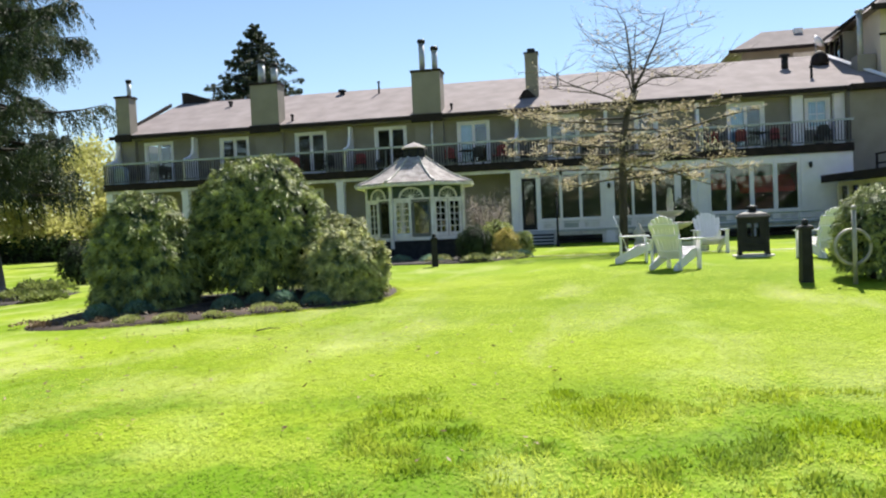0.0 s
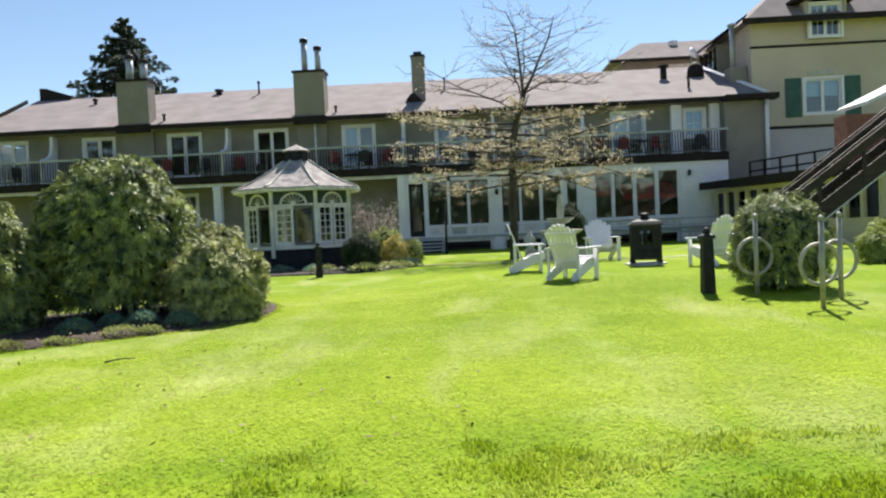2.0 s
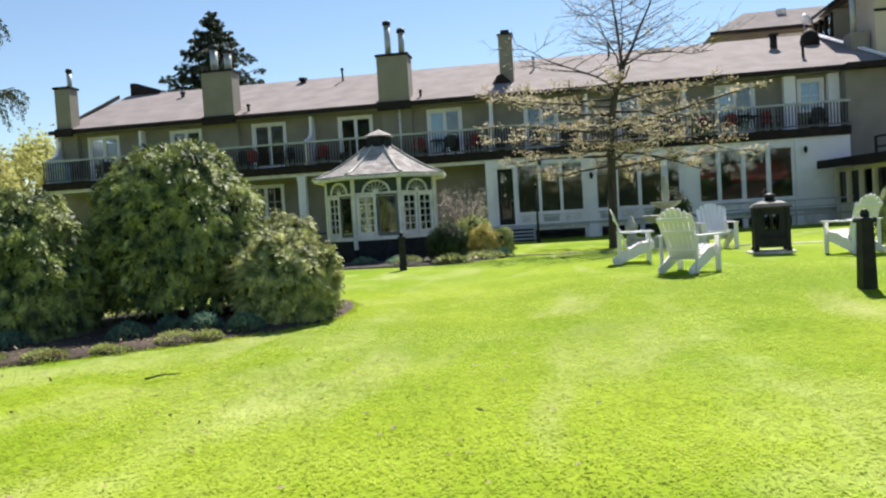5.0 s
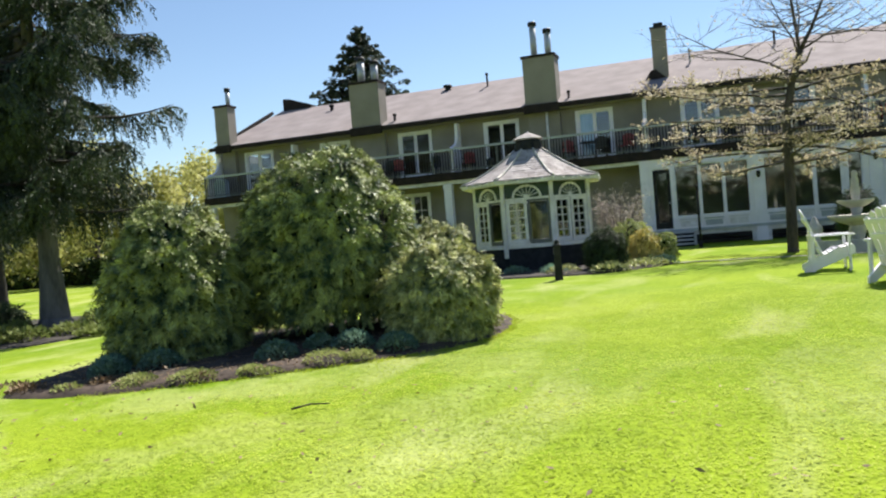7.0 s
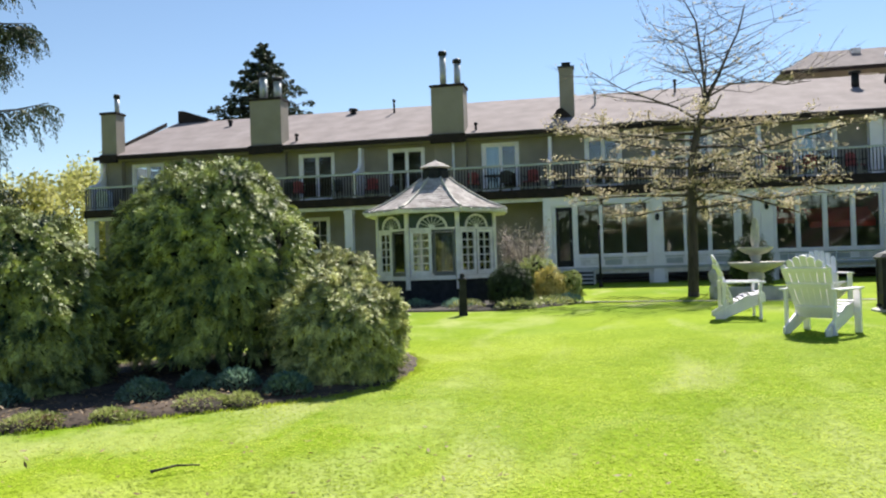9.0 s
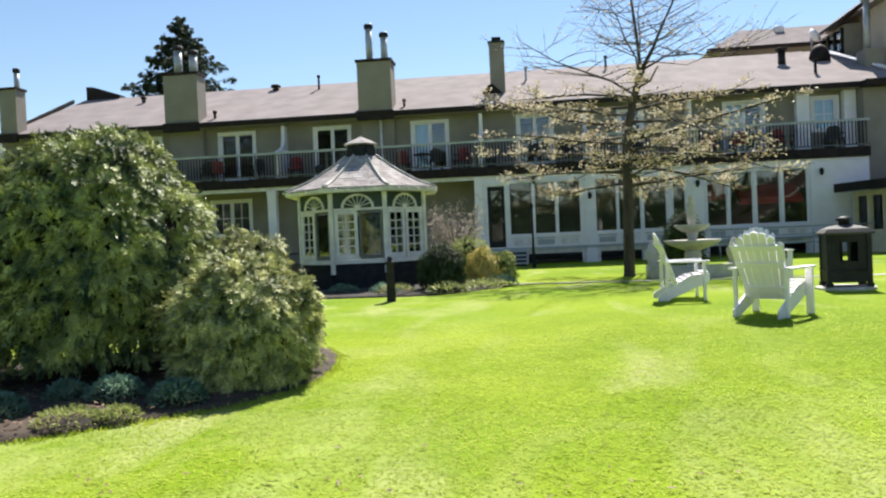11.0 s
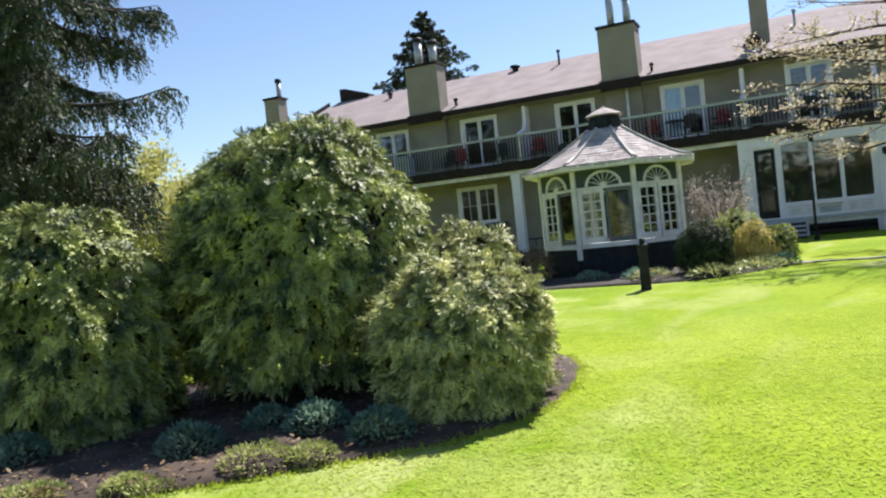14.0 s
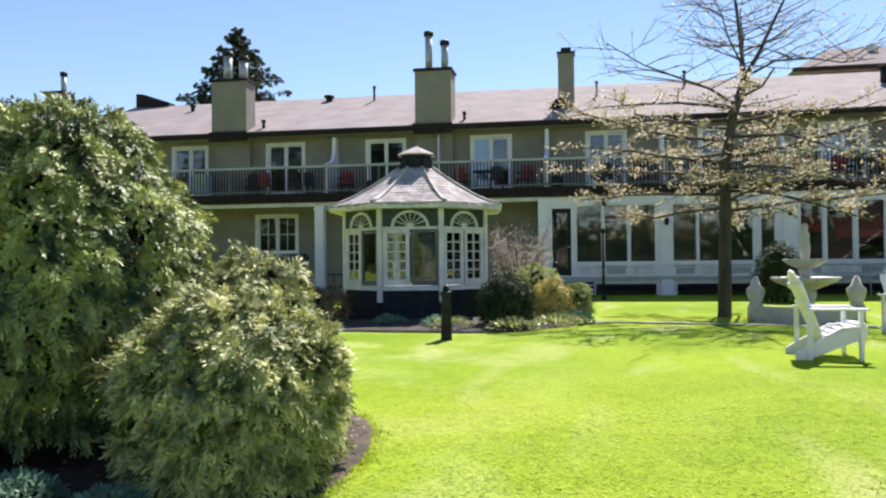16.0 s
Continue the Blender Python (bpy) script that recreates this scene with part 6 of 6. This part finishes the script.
def balcony_chair(material, label):
    ch = empty("balcony_chair", label, "chair", "balcony chairs")
    part("seat", boxes((-0.25, -0.24, 0.40, 0.25, 0.24, 0.44)), material, ch, bevel=0.01)
    bm = bmesh.new()
    prism(bm, [(-0.25, 0.44), (0.25, 0.44), (0.24, 0.86), (0.12, 0.94), (-0.12, 0.94), (-0.24, 0.86)], "y", 0.21, 0.25)
    part("backrest", bm, material, ch)
    for x in (-0.22, 0.22):
        for y in (-0.2, 0.2):
            part("leg", boxes((x - 0.02, y - 0.02, 0, x + 0.02, y + 0.02, 0.40)), M_BLACK, ch)
        part("armrest", boxes((x - 0.03, -0.24, 0.62, x + 0.03, 0.22, 0.65)), M_BLACK, ch)
    return ch


red = balcony_chair(M_REDCHAIR, "faded red plastic chair on the balcony")
red.matrix_basis = pose(3.5, -0.75, DECK, 0, 0, 0)
for x, y, rz in ((7.95, -0.8, 20), (10.3, -0.8, -20), (19.95, -0.8, 15), (21.0, -0.9, -10), (22.6, -0.8, 30), (-1.6 + 1.9, -0.95, 25)):
    copy_thing(red, pose(x, y, DECK, 0, 0, rz))
dark = balcony_chair(M_PLASTIC, "dark plastic chair on the balcony")
dark.matrix_basis = pose(1.9, -0.8, DECK, 0, 0, -10)
for x, y, rz in ((-0.2, -0.8, 10), (-7.0, -0.8, 0), (9.3, -0.95, 0), (13.2, -0.8, 0), (14.4, -0.8, 20), (17.2, -0.8, 10), (24.5, -0.8, 0)):
    copy_thing(dark, pose(x, y, DECK, 0, 0, rz))


def patio_table(x, y, label):
    t = empty("patio_table", label, "table", "balcony tables", at=(x, y, DECK))
    bm = bmesh.new()
    lathe(bm, 0, 0, [(0.36, 0.69), (0.37, 0.71), (0.36, 0.73)], 20)
    part("tabletop", bm, M_PLASTIC, t)
    for k in range(4):
        b = k * math.pi / 2 + 0.4
        bm = bmesh.new()
        tube(bm, (0.3 * math.cos(b), 0.3 * math.sin(b), 0), (0.1 * math.cos(b), 0.1 * math.sin(b), 0.69), 0.014, n=6)
        part("leg", bm, M_BLACK, t)


patio_table(8.75, -0.85, "dark metal patio table on the balcony")
patio_table(21.8, -0.9, "dark patio table on the balcony")
for x, r, h in ((4.6, 0.2, 0.5), (11.5, 0.2, 0.45), (24.2, 0.22, 0.5)):
    bm = bmesh.new()
    lathe(bm, x, -1.0, [(r * 0.75, DECK), (r, DECK + h * 0.6), (r * 1.05, DECK + h * 0.7), (r * 0.8, DECK + h)], 14)
    solid("planter_pot", bm, M_PLASTIC, "dark round planter pot on the balcony", "pot")
for x, w, h in ((-2.3, 0.7, 0.95), (-9.05, 0.6, 0.95)):
    bm = bmesh.new()
    prism(bm, [(x - w / 2, DECK), (x + w / 2, DECK), (x + w / 2, DECK + h * 0.8), (x + w * 0.3, DECK + h), (x - w * 0.3, DECK + h), (x - w / 2, DECK + h * 0.8)], "y", -1.15, -0.7)
    solid("covered_grill", bm, M_COVER, "pale blue-grey covered grill on the balcony", "grill", bevel=0.03)
M_BIN = surface("dark_green_bin", (0.012, 0.035, 0.025), (0.025, 0.055, 0.04), 3.0, 0.5, 0.05, 60)
bins = empty("wheeled_bin", "dark green lidded bin before the porch", "bin", at=(2.4, -3.2, 0))
bm = bmesh.new()
lathe(bm, 0, 0, [(0.36, -0.02), (0.42, 0.5), (0.46, 1.35)], 4, False, math.pi / 4)
part("body", bm, M_BIN, bins, bevel=0.02)
bm = bmesh.new()
prism(bm, [(-0.40, 1.35), (0.38, 1.35), (0.40, 1.42), (0.1, 1.58), (-0.2, 1.58), (-0.40, 1.45)], "x", -0.38, 0.38)
part("lid", bm, M_BIN, bins, bevel=0.015)
for x in (-0.2, 1.2):
    ac = empty("air_conditioner", "grey air-conditioning unit by the porch wall", "air conditioner", at=(x, -0.55, 0))
    part("case", boxes((-0.4, -0.2, -0.02, 0.4, 0.2, 0.72)), M_GREY, ac, bevel=0.02)
    bm = bmesh.new()
    tube(bm, (0, -0.205, 0.36), (0, -0.225, 0.36), 0.27, n=20)
    part("fan_grille", bm, M_BLACK, ac)
bm = bmesh.new()
limb(bm, [Vector((10.13, -28.6, ground_z(10.2, -28.6) + 0.035)), Vector((10.25, -28.5, ground_z(10.2, -28.5) + 0.05)), Vector((10.37, -28.42, ground_z(10.2, -28.4) + 0.035))], 0.010, 0.005, 6)
solid("fallen_stick", bm, M_BARK, "thin brown stick lying on the lawn", "stick")


m = 420
g = np.random.default_rng(31)
gx, gy = 7.5 + 6.5 * g.random(m) ** 1.3, -33.5 + 6.3 * g.random(m)
pos = np.stack([gx, gy, ground_zs(gx, gy) + 0.022 + 0.012 * g.random(m)], 1)
keep = gy < -28.1 + 0.55 * np.maximum(gx - 7.5, 0)
pos = pos[keep]
m = len(pos)
scraps = new("fallen_leaves", leaf_mesh("fallen_leaves", pos, g.normal(0, 1, (m, 3)) * (1, 1, 0.15), np.array([0, 0, 1.0]) + g.normal(0, 0.3, (m, 3)), 0.03 + 0.04 * g.random(m), 0.022, M_DRY))
tagged(scraps, "scattered dry brown leaves on the lawn", "leaves", "", "stuff")

# ---- tufts of longer grass ----
def inside_bed(px, py):
    """Whether a place lies in the planting bed."""
    res, n = False, len(OUT)
    for i in range(n):
        (x0, y0), (x1, y1) = OUT[i], OUT[(i + 1) % n]
        if (y0 > py) != (y1 > py) and px < (x1 - x0) * (py - y0) / (y1 - y0) + x0:
            res = not res
    return res


def tufts(centres, blades_each, spread, tall, material, label, seed):
    """Close tufts of grass standing in the lawn."""
    g = np.random.default_rng(seed)
    c = np.repeat(np.array(centres), blades_each, 0)
    m = len(c)
    off = g.normal(0, spread, (m, 2))
    x, y = c[:, 0] + off[:, 0], c[:, 1] + off[:, 1]
    z = ground_zs(x, y) - 0.006
    way = np.stack([off[:, 0] / spread * 0.45 + g.normal(0, 0.3, m), off[:, 1] / spread * 0.45 + g.normal(0, 0.3, m), np.ones(m)], 1)
    face = np.stack([g.normal(0, 0.6, m), g.normal(0, 0.6, m), 0.8 * np.ones(m)], 1)
    ln = tall * (0.5 + 0.8 * g.random(m)) * np.exp(-(off ** 2).sum(1) / (5 * spread ** 2))
    ob = new("grass_tufts", leaf_mesh("grass_tufts", np.stack([x, y, z], 1), way, face, ln, 0.012, material))
    return tagged(ob, label, "grass", "", "stuff")


rnd = random.Random(77)
# grass lip along the planting bed
edge = OUT[1:10]
lip = [(a[0] + (b[0] - a[0]) * t / 11 + rnd.gauss(0, 0.02), a[1] + (b[1] - a[1]) * t / 11 + rnd.gauss(0, 0.02)) for a, b in zip(edge, edge[1:]) for t in range(11)]
tufts(lip, 70, 0.06, 0.045, M_GRASS, "uncut grass lip along the planting bed", 7)


def turf(count, x0, x1, y0, y1, seed):
    """Short mown blades that lie close over one another, shorter towards the edges of the stretch."""
    g = np.random.default_rng(seed)
    x, y = x0 + (x1 - x0) * g.random(count), y0 + (y1 - y0) * g.random(count)
    rim = np.minimum.reduce([x - x0, x1 - x, y - y0, y1 - y])
    size = np.clip(rim / 3.0, 0.0, 1.0) ** 0.7
    res = np.zeros(count, bool)
    n = len(OUT)
    for i in range(n):
        (ax, ay), (bx, by) = OUT[i], OUT[(i + 1) % n]
        res ^= ((ay > y) != (by > y)) & (x < (bx - ax) * (y - ay) / (by - ay + 1e-12) + ax)
    keep = ~res & (size > 0.15)
    x, y, size = x[keep], y[keep], size[keep]
    m = len(x)
    z = ground_zs(x, y) + 0.001 + 0.006 * g.random(m)
    a = g.random(m) * 2 * np.pi
    way = np.stack([np.cos(a), np.sin(a), 0.10 + 0.25 * g.random(m)], 1)
    face = np.stack([g.normal(0, 0.25, m), g.normal(0, 0.25, m), np.ones(m)], 1)
    ln = 0.042 * (0.5 + 0.8 * g.random(m)) * size
    ob = new("grass", leaf_mesh("grass", np.stack([x, y, z], 1), way, face, ln, 0.0085 * (0.6 + 0.7 * g.random(m)), M_GRASS))
    return tagged(ob, "short mown bright green lawn grass", "grass", "", "stuff")


turf(330000, 7.5, 19.5, -36.0, -20.5, 8)

spots = []
while len(spots) < 1500:
    x, y = rnd.uniform(12.6, 18.0), rnd.uniform(-34.8, -31.8)
    f = noise.noise(Vector((x * 1.3, y * 1.9, 2))) + 0.5 * noise.noise(Vector((x * 4, y * 5, 5)))
    if f > 0.12:
        spots.append((x, y))
tufts(spots, 14, 0.05, 0.055, M_GRASS, "longer grass standing in uneven patches", 5)
